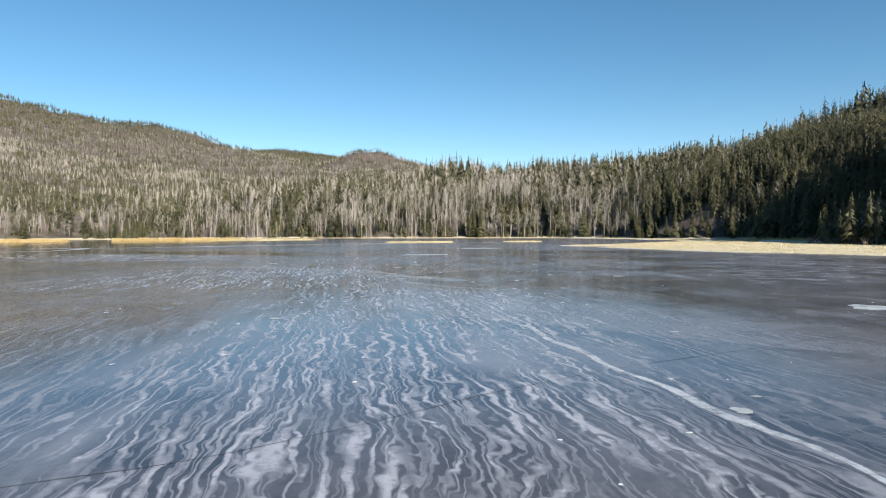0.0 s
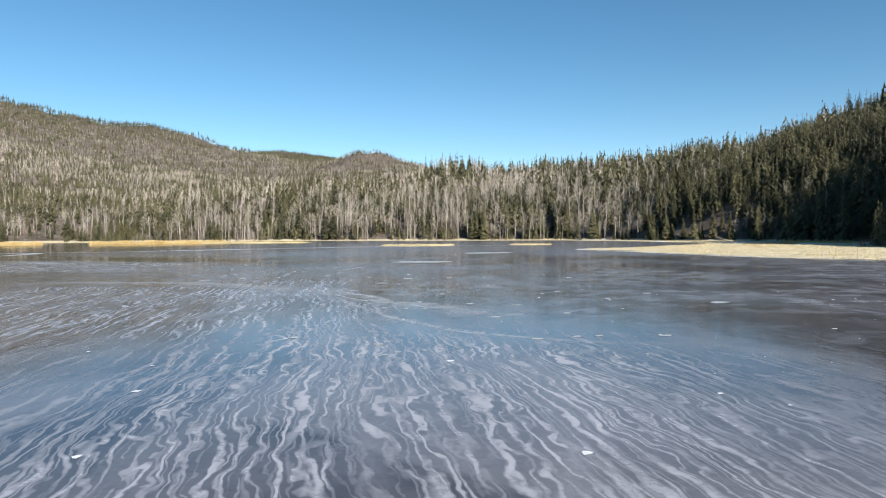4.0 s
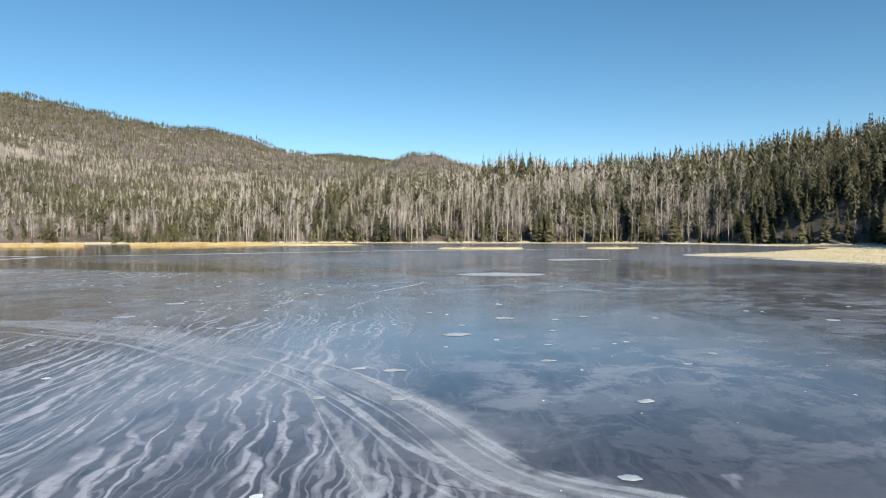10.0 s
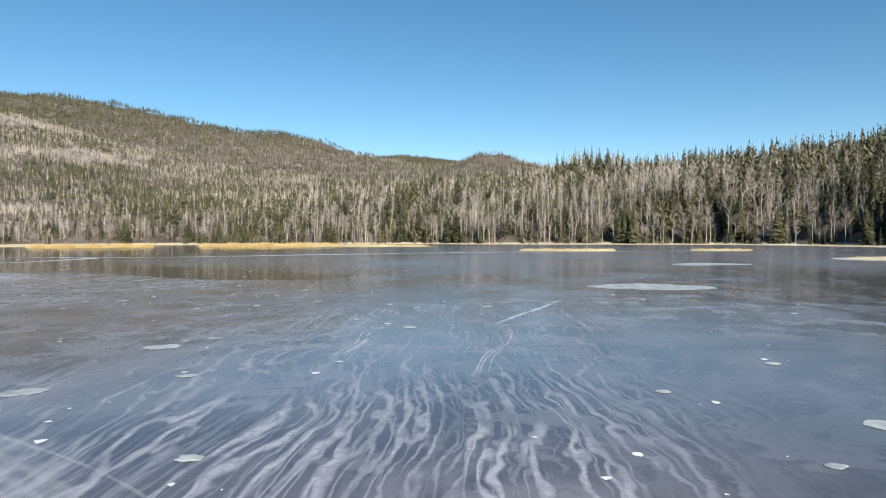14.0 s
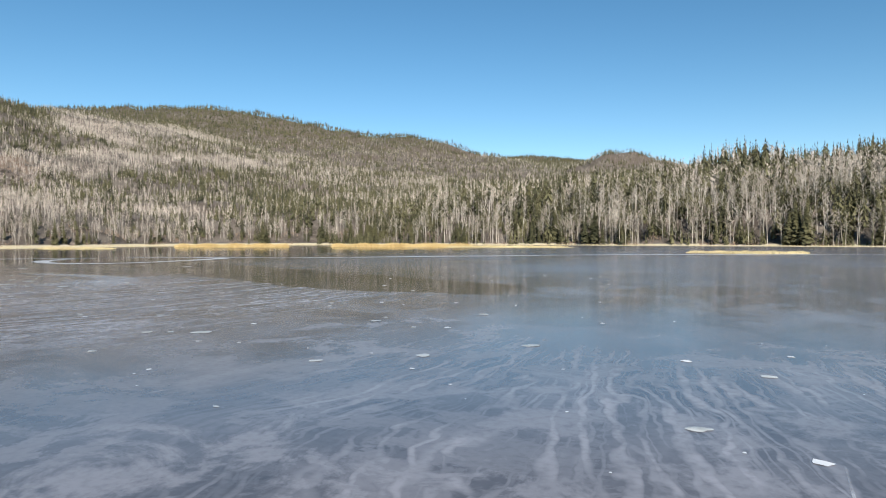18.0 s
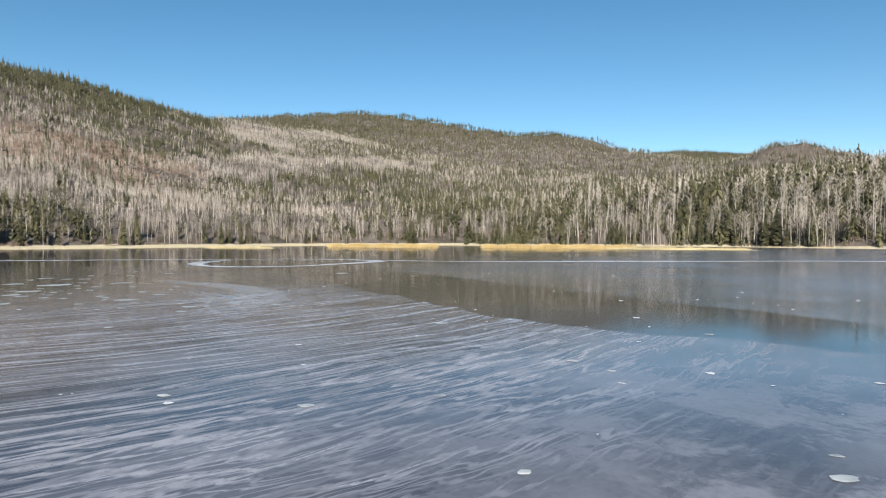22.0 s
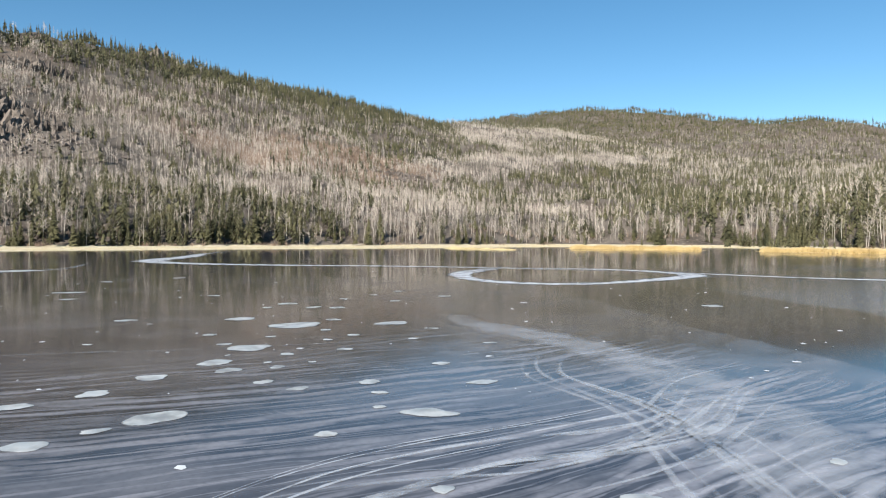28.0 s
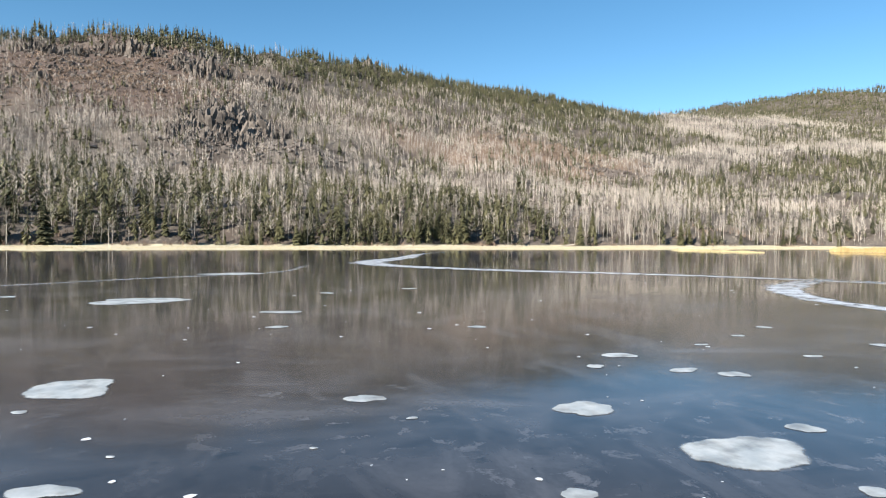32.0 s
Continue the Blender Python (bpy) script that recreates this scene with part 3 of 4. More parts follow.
def scatter(count, r0, r1, a0, a1, seed, d0=0, d1=1e6):
    rnd = np.random.RandomState(seed)
    r = np.sqrt(rnd.uniform(r0 * r0, r1 * r1, count))
    a = np.radians(rnd.uniform(a0, a1, count))
    x, y = MID[0] + r * np.cos(a), MID[1] + r * np.sin(a)
    d = shore(x, y)
    z = terrain(x, y)
    edge = 6 + 15 * np.clip((-x - 95) / 30, 0, 1) + np.clip((x - 18) / 15, 0, 1) * (14 * np.clip((175 - y) / 30, 0, 1) + 11 * np.clip((138 - y) / 25, 0, 1))
    keep = (d > edge + np.maximum(2.5 * ripple(x, y, 22, 21), 0)) & (d >= d0) & (d < d1) & (rnd.rand(count) > bare_rock(x, y) * 0.96)
    keep[keep] &= seen_from_lake(x[keep], y[keep], z[keep] + 8)
    x, y, z, d, edge = x[keep], y[keep], z[keep], d[keep], edge[keep]
    green = rnd.rand(len(x)) < spruce_share(x, y, z, d)
    high = tree_height(x, y, green, rnd)
    order = np.argsort(d - edge - 4 * (x > 25) + rnd.uniform(0, 6, len(d)))
    return np.stack([x, y, z - 0.1], -1)[order], green[order], high[order]


def single_trees(kind_fn, name, label, mats, spots, heights, seed):
    """Trees along the shore, each a thing of its own with a trunk and a crown."""
    rnd, first = np.random.RandomState(seed), []
    for v in range(6):
        tri, slot = arrays(kind_fn(900 + v, 0))
        tree = tagged(new(name), label, "tree", "trees along the shore")
        for k, part_name in ((0, "trunk"), (1, "crown")):
            verts = tri[slot == k].reshape(-1, 3)
            ob = new(part_name, make_mesh(part_name, verts, np.arange(len(verts)).reshape(-1, 3), [mats[k]]))
            ob.parent = tree
        first.append(tree)
    for i, (p, h) in enumerate(zip(spots, heights)):
        m = Matrix.LocRotScale(p, Euler((rnd.normal(0, 0.02), rnd.normal(0, 0.02), rnd.uniform(0, 6.283))), (h * rnd.uniform(0.85, 1.2),) * 2 + (h,))
        if i < 6:
            first[i].matrix_basis = m
        else:
            t = copy_thing(first[i % 6], m)
            t.matrix_basis = m


def woods():
    for level, count, r0, r1, seed, d0, d1 in ((1, 42000, 60, 340, 1, 0, 36), (2, 112000, 60, 620, 2, 36, 900), (3, 190000, 620, 1750, 3, 0, 9000)):
        spots, green, high = scatter(count, r0, r1, *((4, 206) if level < 3 else (62, 160)), seed, d0, d1)
        gs, gh, bs, bh = spots[green], high[green], spots[~green], high[~green]
        if level == 1:
            single_trees(spruce, "spruce_tree", "dark green spruce tree on the lake shore", [SPRUCE_BARK, NEEDLES], gs[:280], gh[:280], 5)
            single_trees(aspen, "aspen_tree", "leafless pale-barked aspen tree on the lake shore", [ASPEN_BARK, TWIGS], bs[:280], bh[:280], 6)
            gs, gh, bs, bh = gs[280:], gh[280:], bs[280:], bh[280:]
        plant("spruce_wood", "dark green spruce forest on the hillside", spruce, level, [SPRUCE_BARK, NEEDLES], gs, gh, seed)
        plant("aspen_wood", "leafless grey aspen forest on the hillside", aspen, level, [ASPEN_BARK, TWIGS], bs, bh, seed + 50)


def stand(name, label, kind_fn, level, mats, num, x0, x1, y0, y1, low, high, seed, d0=6):
    """A close stand of one kind within a stretch of the plan."""
    rnd = np.random.RandomState(seed)
    x, y = rnd.uniform(x0, x1, num), rnd.uniform(y0, y1, num)
    keep = (shore(x, y) > d0) & (ripple(x, y, 24, seed) + 0.6 * ripple(x, y, 9, seed + 1) > rnd.uniform(-1.2, 0.6, num))
    x, y = x[keep], y[keep]
    plant(name, label, kind_fn, level, mats, np.stack([x, y, terrain(x, y) - 0.1], -1), rnd.uniform(low, high, len(x)), seed)


def aspen_slope(label, num, x0, x1, y0, y1, low, high, seed, only_pale=False, level=2):
    """Close-set slim aspens over a hillside, fewer on rock."""
    rnd = np.random.RandomState(seed)
    x, y = rnd.uniform(x0, x1, num), rnd.uniform(y0, y1, num)
    keep = rnd.rand(num) > bare_rock(x, y)
    keep &= rnd.rand(num) < (pale_stand(x, y) if only_pale else 0.72 + 0.5 * ripple(x, y, 34, seed))
    x, y = x[keep], y[keep]
    d, z = shore(x, y), terrain(x, y)
    keep = d > 24
    keep[keep] &= seen_from_lake(x[keep], y[keep], z[keep] + 7)
    x, y, z = x[keep], y[keep], z[keep]
    plant("aspen_wood", label, aspen, level, [ASPEN_BARK, TWIGS], np.stack([x, y, z - 0.1], -1), rnd.uniform(low, high, len(x)), seed)


woods()
aspen_slope("close-set leafless aspens on the western slope", 15000, -375, -162, -45, 240, 2.8, 5.0, 81)
aspen_slope("pale aspen stands on the far slope", 20000, -620, -290, 240, 690, 3.5, 5.5, 82, True, 3)
stand("spruce_wood", "dark green spruces along the crest of the hill", spruce, 2, [SPRUCE_BARK, NEEDLES], 420, -425, -384, -90, 125, 4, 9, 71)
stand("spruce_wood", "dark green spruces on the shaded eastern shore", spruce, 1, [SPRUCE_BARK, NEEDLES], 5200, 44, 112, 80, 215, 2.5, 7.5, 72, 27)
stand("spruce_wood", "close dark spruces on the eastern slope", spruce, 2, [SPRUCE_BARK, NEEDLES], 6500, 54, 125, 82, 190, 3.0, 7.5, 78, 27.5)
stand("spruce_wood", "close dark spruces at the foot of the eastern slope", spruce, 1, [SPRUCE_BARK, NEEDLES], 3000, 54, 100, 128, 215, 4.0, 9.0, 79, 17)
# unseen spruces on the added south-eastern rise, to lengthen its shade
stand("spruce_wood", "dark green spruces on the added, unseen rise that shades the eastern shore", spruce, 2, [SPRUCE_BARK, NEEDLES], 1400, 84, 160, 5, 90, 6, 10, 77, 34)
stand("spruce_wood", "tall dark spruces along the eastern ridge", spruce, 1, [SPRUCE_BARK, NEEDLES], 1100, 60, 150, 120, 300, 5.0, 9.5, 76, 30)
stand("spruce_wood", "young spruces at the edge of the northern forest", spruce, 2, [SPRUCE_BARK, NEEDLES], 4600, -130, 62, 200, 268, 1.5, 5.0, 74, 6)
stand("aspen_wood", "tall pale leafless aspens along the northern shore", aspen, 1, [ASPEN_BARK, TWIGS], 300, -60, 46, 205, 255, 6.5, 10.5, 75, 6)
stand("spruce_wood", "dark green spruces in a belt along the western shore", spruce, 1, [SPRUCE_BARK, NEEDLES], 900, -212, -162, 22, 128, 2.5, 7.5, 73, 21)


# ---- rock outcrops ----
def part(name, bm, material, parent, label=""):
    me = bpy.data.meshes.new(name)
    bm.to_mesh(me)
    bm.free()
    me.materials.append(material)
    ob = new(name, me)
    ob.parent = parent
    return tagged(ob, label)


def column_mesh(seed):
    """A broken rock pillar, one unit high, with a slanting top."""
    rnd, bm = random.Random(seed), bmesh.new()
    sides, rings = 5, []
    lean = (rnd.uniform(-0.25, 0.25), rnd.uniform(-0.25, 0.25))
    spokes = [rnd.uniform(0.55, 1.4) for _ in range(sides)]
    for z, r in ((-0.3, 1.2), (0.35, 1.08), (0.75, rnd.uniform(0.8, 1.0)), (1.0, rnd.uniform(0.45, 0.85))):
        rings.append([bm.verts.new((0.5 * r * spokes[k] * rnd.uniform(0.75, 1.25) * math.cos(6.283 * k / sides) + lean[0] * z,
                                    0.5 * r * spokes[k] * rnd.uniform(0.75, 1.25) * math.sin(6.283 * k / sides) + lean[1] * z,
                                    z + rnd.uniform(-0.16, 0.16))) for k in range(sides)])
    for a, b in zip(rings, rings[1:]):
        for k in range(sides):
            bm.faces.new((a[k], a[(k + 1) % sides], b[(k + 1) % sides], b[k]))
    bm.faces.new(rings[-1])
    me = bpy.data.meshes.new("rock_pillar")
    bm.to_mesh(me)
    bm.free()
    me.materials.append(ROCK)
    return me


PILLARS = [column_mesh(s) for s in range(9)]


def outcrop(x0, y0, x1, y1, depth, count, tall, seed, label="dark columnar rock cliff on the hillside"):
    rnd = random.Random(seed)
    base = tagged(new("rock_cliff"), label, "cliff", "cliffs on the hill")
    cx, cy = (x0 + x1) / 2, (y0 + y1) / 2
    base.location = (cx, cy, float(terrain(cx, cy)))
    for k in range(count):
        f, g = rnd.random(), rnd.uniform(-0.5, 0.5)
        nx, ny = -(y1 - y0), (x1 - x0)
        l = math.hypot(nx, ny)
        x, y = x0 + f * (x1 - x0) + nx / l * g * depth, y0 + f * (y1 - y0) + ny / l * g * depth
        h = tall * rnd.uniform(0.4, 1.2) * (1 - 0.5 * abs(2 * f - 1))
        w = rnd.uniform(0.22, 0.5) * max(h, 3)
        ob = new("rock_pillar", PILLARS[rnd.randrange(9)])
        ob.parent = base
        z = float(terrain(x, y)) - 0.5
        ob.matrix_local = Matrix.LocRotScale((x - cx, y - cy, z - base.location.z), Euler((rnd.gauss(0, 0.2), rnd.gauss(-0.15, 0.2), rnd.uniform(0, 6.28))), (w, w, h))


def rocks():
    outcrop(-366, -30, -378, 6, 9, 120, 4.2, 1)
    outcrop(-378, 8, -374, 34, 9, 110, 4.6, 2)
    outcrop(-364, 36, -358, 62, 12, 120, 5.0, 3)
    outcrop(-360, 62, -366, 96, 9, 110, 4.4, 10)
    outcrop(-300, 44, -300, 82, 12, 190, 5.0, 4)
    outcrop(-284, 42, -286, 86, 14, 260, 5.4, 11)
    outcrop(-268, 44, -272, 76, 12, 170, 4.4, 12)
    outcrop(-282, 46, -288, 84, 12, 18, 10, 13)
    outcrop(-362, 42, -361, 66, 6, 9, 9, 14)
    outcrop(-376, 6, -374, 30, 5, 8, 8, 15)
    outcrop(-338, -16, -334, -4, 6, 26, 3.6, 5)
    outcrop(-384, 258, -388, 276, 8, 40, 3.6, 9)
    outcrop(-450, 128, -478, 168, 8, 26, 5, 6)
    outcrop(-508, 372, -488, 345, 8, 20, 6, 7)
    outcrop(-392, 330, -402, 300, 8, 14, 4, 8)
    for k in range(12):
        spot = random.Random(60 + k)
        x, y = spot.uniform(-372, -310), spot.uniform(-30, 70)
        outcrop(x - 6, y - 9, x + 6, y + 9, 12, 20, 1.9, 80 + k, "low broken rock rib on the bare slope")
    # broken scree and boulders below
    rnd = np.random.RandomState(4)
    tri = []
    for cx, cy, rx, ry, num in ((-350, 15, 40, 50, 1300), (-283, 223, 14, 14, 500), (-262, 66, 14, 26, 500), (-205, 150, 20, 25, 160), (-380, 250, 60, 60, 300)):
        x, y = cx + rx * rnd.normal(0, 0.6, num), cy + ry * rnd.normal(0, 0.6, num)
        z, size = terrain(x, y), rnd.uniform(0.3, 1.3, num) ** 1.5
        for px, py, pz, r in zip(x, y, z, size):
            p = rnd.normal(size=(6, 3)) * 0.25 + np.array([(1, 0, 0), (0, 1, 0), (-1, 0, 0), (0, -1, 0), (0, 0, 0.8), (0, 0, -0.8)])
            p = p * r + (px, py, pz)
            for a, b in ((0, 1), (1, 2), (2, 3), (3, 0)):
                tri += [p[a], p[b], p[4], p[b], p[a], p[5]]
    tri = np.array(tri)
    tagged(new("scree", make_mesh("scree", tri, np.arange(len(tri)).reshape(-1, 3), [BOULDER])), "grey-brown broken scree and boulders on the slope", "scree", kind="stuff")


rocks()


# ---- grass, reeds, brush ----
def blades(x, y, z, height, width, rnd, per=4, lean=0.35, spread=0.12):
    """Thin standing triangles, some at each spot."""
    n = len(x) * per
    px, py, pz, h = (np.repeat(v, per) for v in (x, y, z, height))
    px, py = px + rnd.normal(0, spread, n), py + rnd.normal(0, spread, n)
    a, h = rnd.uniform(0, 6.283, n), h * rnd.uniform(0.6, 1.15, n)
    sx, sy = np.cos(a) * width, np.sin(a) * width
    tip = np.stack([px + rnd.normal(0, lean, n) * h, py + rnd.normal(0, lean, n) * h, pz + h], -1)
    return np.stack([np.stack([px - sx, py - sy, pz - 0.03], -1), np.stack([px + sx, py + sy, pz - 0.03], -1), tip], 1).reshape(-1, 3)


def stuff(name, verts, mat, label, category):
    return tagged(new(name, make_mesh(name, verts, np.arange(len(verts)).reshape(-1, 3), [mat])), label, category, kind="stuff")


def shore_grass():
    rnd = np.random.RandomState(8)
    x, y = rnd.uniform(-185, 95, 190000), rnd.uniform(20, 260, 190000)
    d = shore(x, y)
    keep = (d > -0.3) & (d < 9 + 14 * (x > 18) * (y < 160) + 11 * (x > 18) * (y < 130) + 6 * (x < -100) + 4 * ripple(x, y, 24, 6)) & ((x > 5) | (rnd.rand(len(x)) < 0.6))
    x, y, d = x[keep], y[keep], d[keep]
    z = np.maximum(terrain(x, y), 0)
    stuff("sedge_grass", blades(x, y, z, 0.07 + 0.07 * np.clip(ripple(x, y, 9, 7) + 0.6, 0, 1.4), 0.022, rnd, 5, 0.6, 0.45), SEDGE, "pale yellow dead sedge grass along the shore", "grass")
    x, y = rnd.uniform(-260, 110, 90000), rnd.uniform(-20, 275, 90000)
    d = shore(x, y)
    keep = (d > 6 + 14 * (np.abs(x + 38) > 70)) & (d < 14 + 16 * (np.abs(x + 38) > 70) + 5 * ripple(x, y, 30, 21)) & (ripple(x, y, 14, 9) > 0.1) & ((x < 15) | (y > 180) | (d > 24))
    x, y = x[keep][:8000], y[keep][:8000]
    stuff("brush", blades(x, y, terrain(x, y), 0.5 + 0.9 * rnd.rand(len(x)), 0.035, rnd, 9, 0.5), BRUSH, "brown leafless brush at the forest edge", "brush")
    x, y = -345 + 46 * rnd.normal(0, 0.55, 4200), 14 + 52 * rnd.normal(0, 0.55, 4200)
    keep = ripple(x, y, 11, 19) > rnd.uniform(-1.0, 0.4, len(x))
    x, y = x[keep], y[keep]
    stuff("brush", blades(x, y, terrain(x, y), 0.6 + 1.0 * rnd.rand(len(x)), 0.16, rnd, 7, 0.7, 0.5), BRUSH, "low brown brush over the bare slope below the cliffs", "brush")
    x, y = -318 + 26 * rnd.normal(0, 0.6, 2200), 205 + 40 * rnd.normal(0, 0.6, 2200)
    stuff("brush", blades(x, y, terrain(x, y), 0.6 + 0.9 * rnd.rand(len(x)), 0.16, rnd, 7, 0.7, 0.5), BRUSH, "rust brown brush on the open hillside", "brush")


def reed_bed(x0, y0, x1, y1, depth, height, mat, label, seed, per_m=9):
    """A long low bed of reeds whose front edge runs from the first point to the second."""
    rnd = np.random.RandomState(seed)
    l = math.hypot(x1 - x0, y1 - y0)
    ux, uy = (x1 - x0) / l, (y1 - y0) / l
    bed = tagged(new("reed_bed"), label, "reeds", "reed beds in the lake")
    cx, cy = (x0 + x1) / 2 - uy * depth / 2, (y0 + y1) / 2 + ux * depth / 2
    bed.location = (cx, cy, 0)
    n = int(l * depth * per_m)
    f, g = rnd.uniform(-1, 1, n), rnd.uniform(-1, 1, n)
    keep = np.abs(f) ** 3 + g * g < 1 + 0.25 * np.sin(f * 9 + seed)
    f, g = f[keep], g[keep]
    x, y = f * ux * l / 2 - g * uy * depth / 2, f * uy * l / 2 + g * ux * depth / 2
    h = height * (0.7 + 0.3 * np.sin(f * 14 + seed * 2) * np.sin(g * 3)) * np.clip(2.2 - 1.4 * (np.abs(f) ** 3 + g * g), 0.45, 1)
    v = blades(x, y, np.full(len(x), 0.03), h, 0.05, rnd, 4, 0.16)
    ob = new("reeds", make_mesh("reeds", v, np.arange(len(v)).reshape(-1, 3), [mat]))
    ob.parent = bed
    bm = bmesh.new()
    ring, inner = [], []
    for k in range(40):
        a = 6.283 * k / 40
        cf, cg = math.copysign(abs(math.cos(a)) ** 0.66, math.cos(a)), math.sin(a)
        w = 1 + 0.06 * math.sin(a * 5 + seed)
        for lst, s, z in ((ring, 1.03, -0.02), (inner, 0.85, 0.10)):
            lst.append(bm.verts.new((s * w * (cf * ux * l / 2 - cg * uy * depth / 2), s * w * (cf * uy * l / 2 + cg * ux * depth / 2), z)))
    for k in range(40):
        bm.faces.new((ring[k], ring[(k + 1) % 40], inner[(k + 1) % 40], inner[k]))
    bm.faces.new(inner)
    part("root_mat", bm, mat, bed, "matted low stems at the waterline")


shore_grass()
reed_bed(-133, 168, -105, 178, 11, 1.0, REED, "orange dry reed bed frozen into the lake", 1)
reed_bed(-96, 180, -60, 185, 12, 1.0, REED, "long orange dry reed bed frozen into the lake", 2)
reed_bed(-66, 182, -38, 183, 7, 0.5, SEDGE, "pale yellow low sedge bed in the ice", 3)
reed_bed(-14.6, 138, -1.2, 137.5, 5, 0.35, SEDGE, "pale low sedge islet in the ice", 4, 14)
reed_bed(9.5, 139, 17, 139, 4, 0.35, SEDGE, "small pale sedge islet in the ice", 5, 14)
reed_bed(-141, 141, -122, 143, 5, 0.35, SEDGE, "pale low sedge spit by the western shore", 6, 12)
reed_bed(51, 125, 60, 119, 5, 1.0, REED, "orange dry reeds behind the sedge flat", 7, 16)


# ---- marks on the ice ----
def frost_material():
    n = Nodes("frost_band")
    p = n.mapped(n.place(), (1, 1, 0))
    at = n.tree.nodes.new("ShaderNodeAttribute")
    at.attribute_name = "cover"
    torn = n.math("ADD", at.outputs["Fac"], n.math("MULTIPLY", n.math("SUBTRACT", n.noise(p, 1.3, 6, 0.7), 0.5), 2.6))
    fine = n.span(n.noise(p, 9, 3), 0.25, 0.6, 0.7, 1.0)
    n.set(Base_Color=n.mix(n.noise(p, 3, 4), (0.52, 0.57, 0.63), (0.72, 0.75, 0.79)), Roughness=0.6,
          Alpha=n.math("MINIMUM", n.math("MULTIPLY", n.math("MULTIPLY", n.span(torn, 0.35, 1.25), fine), at.outputs["Alpha"]), 0.92))
    return n.mat


def white_ice_material():
    """Snow frozen into the ice: grey-white, with a ragged soft rim."""
    n = Nodes("white_ice")
    p = n.mapped(n.place(), (1, 1, 0))
    at = n.tree.nodes.new("ShaderNodeAttribute")
    at.attribute_name = "cover"
    torn = n.math("ADD", at.outputs["Fac"], n.math("MULTIPLY", n.math("SUBTRACT", n.noise(p, 5, 5, 0.65), 0.5), 0.9))
    n.set(Base_Color=n.mix(n.span(n.noise(p, 2.5, 5, 0.6), 0.3, 0.7), (0.36, 0.40, 0.42), (0.55, 0.575, 0.575)), Roughness=0.55,
          Alpha=n.math("MULTIPLY", n.span(torn, 0.25, 0.7), n.span(n.noise(p, 2.2, 4), 0.3, 0.6, 0.5, 0.93)),
          Normal=n.bump(n.noise(p, 14, 4), 0.3, 0.01))
    return n.mat


WHITE_ICE = white_ice_material()
FROST = frost_material()
CRACK = mottled("dark_crack", (0.02, 0.022, 0.026), (0.06, 0.064, 0.072), 2.0, 0.4)


def smooth_line(points, step):
    """Points along a Catmull-Rom curve."""
    p = [points[0]] + list(points) + [points[-1]]
    out = []
    for a, b, c, d in zip(p, p[1:], p[2:], p[3:]):
        n = max(2, int(math.dist(b, c) / step))
        for k in range(n):
            t = k / n
            out.append(tuple(0.5 * (2 * b[i] + (c[i] - a[i]) * t + (2 * a[i] - 5 * b[i] + 4 * c[i] - d[i]) * t * t + (3 * b[i] - a[i] - 3 * c[i] + d[i]) * t ** 3) for i in (0, 1)))
    return out + [tuple(points[-1])]


def band(name, points, width, strength, mat, label, category, seed, z=0.004, wobble=0.25, strands=1):
    """A flat ribbon on the ice, faint at its edges, or several thin ones side by side under one base."""
    rnd = random.Random(seed)
    line = smooth_line(points, max(0.15, width * 0.5 / strands))
    base = None
    if strands > 1:
        base = tagged(new(name), label, category, "marks on the ice")
        base.location = (*points[0], 0)
    for strand in range(strands):
        verts, cover, faces = [], [], []
        ph = rnd.uniform(0, 6)
        aside = 0 if strands == 1 else width * rnd.uniform(-0.5, 0.5)
        thin = width if strands == 1 else width * rnd.uniform(0.04, 0.13)
        k0, k1 = (0, len(line)) if strands == 1 else sorted((rnd.randrange(len(line) // 2), len(line) - rnd.randrange(len(line) // 2)))
        sway = rnd.uniform(0.12, 0.35)
        for k in range(k0, k1):
            x, y = line[k]
            a, b = line[max(k - 1, 0)], line[min(k + 1, len(line) - 1)]
            l = math.hypot(b[0] - a[0], b[1] - a[1]) + 1e-9
            nx, ny = -(b[1] - a[1]) / l, (b[0] - a[0]) / l
            end = min(1, 4 * (k - k0) / (k1 - k0), 4 * (k1 - 1 - k) / (k1 - k0))
            w = thin * (0.6 + 0.4 * end) * (1 + 0.3 * math.sin(k * 0.21 + ph) + 0.25 * (rnd.random() - 0.5))
            off = aside + wobble * thin * math.sin(k * sway + ph)
            for s, c in ((-0.5, 0), (-0.2, 1), (0.2, 1), (0.5, 0)):
                verts.append((x + nx * (s * w + off), y + ny * (s * w + off), z + 0.0008 * strand))
                cover.append((c, c, c, strength * min(1.0, 0.15 + end)))
            if k > k0:
                i = 4 * (k - k0)
                for j in range(3):
                    faces.append((i - 4 + j, i + j, i + j + 1, i - 3 + j))
        me = make_mesh(name if base is None else "streak", verts, faces, [mat])
        att = me.attributes.new("cover", "FLOAT_COLOR", "POINT")
        att.data.foreach_set("color", np.array(cover, np.float32).ravel())
        if base is None:
            tagged(new(name, me), label, category, "marks on the ice")
        else:
            me.transform(Matrix.Translation((-points[0][0], -points[0][1], 0)))
            new("streak", me).parent = base


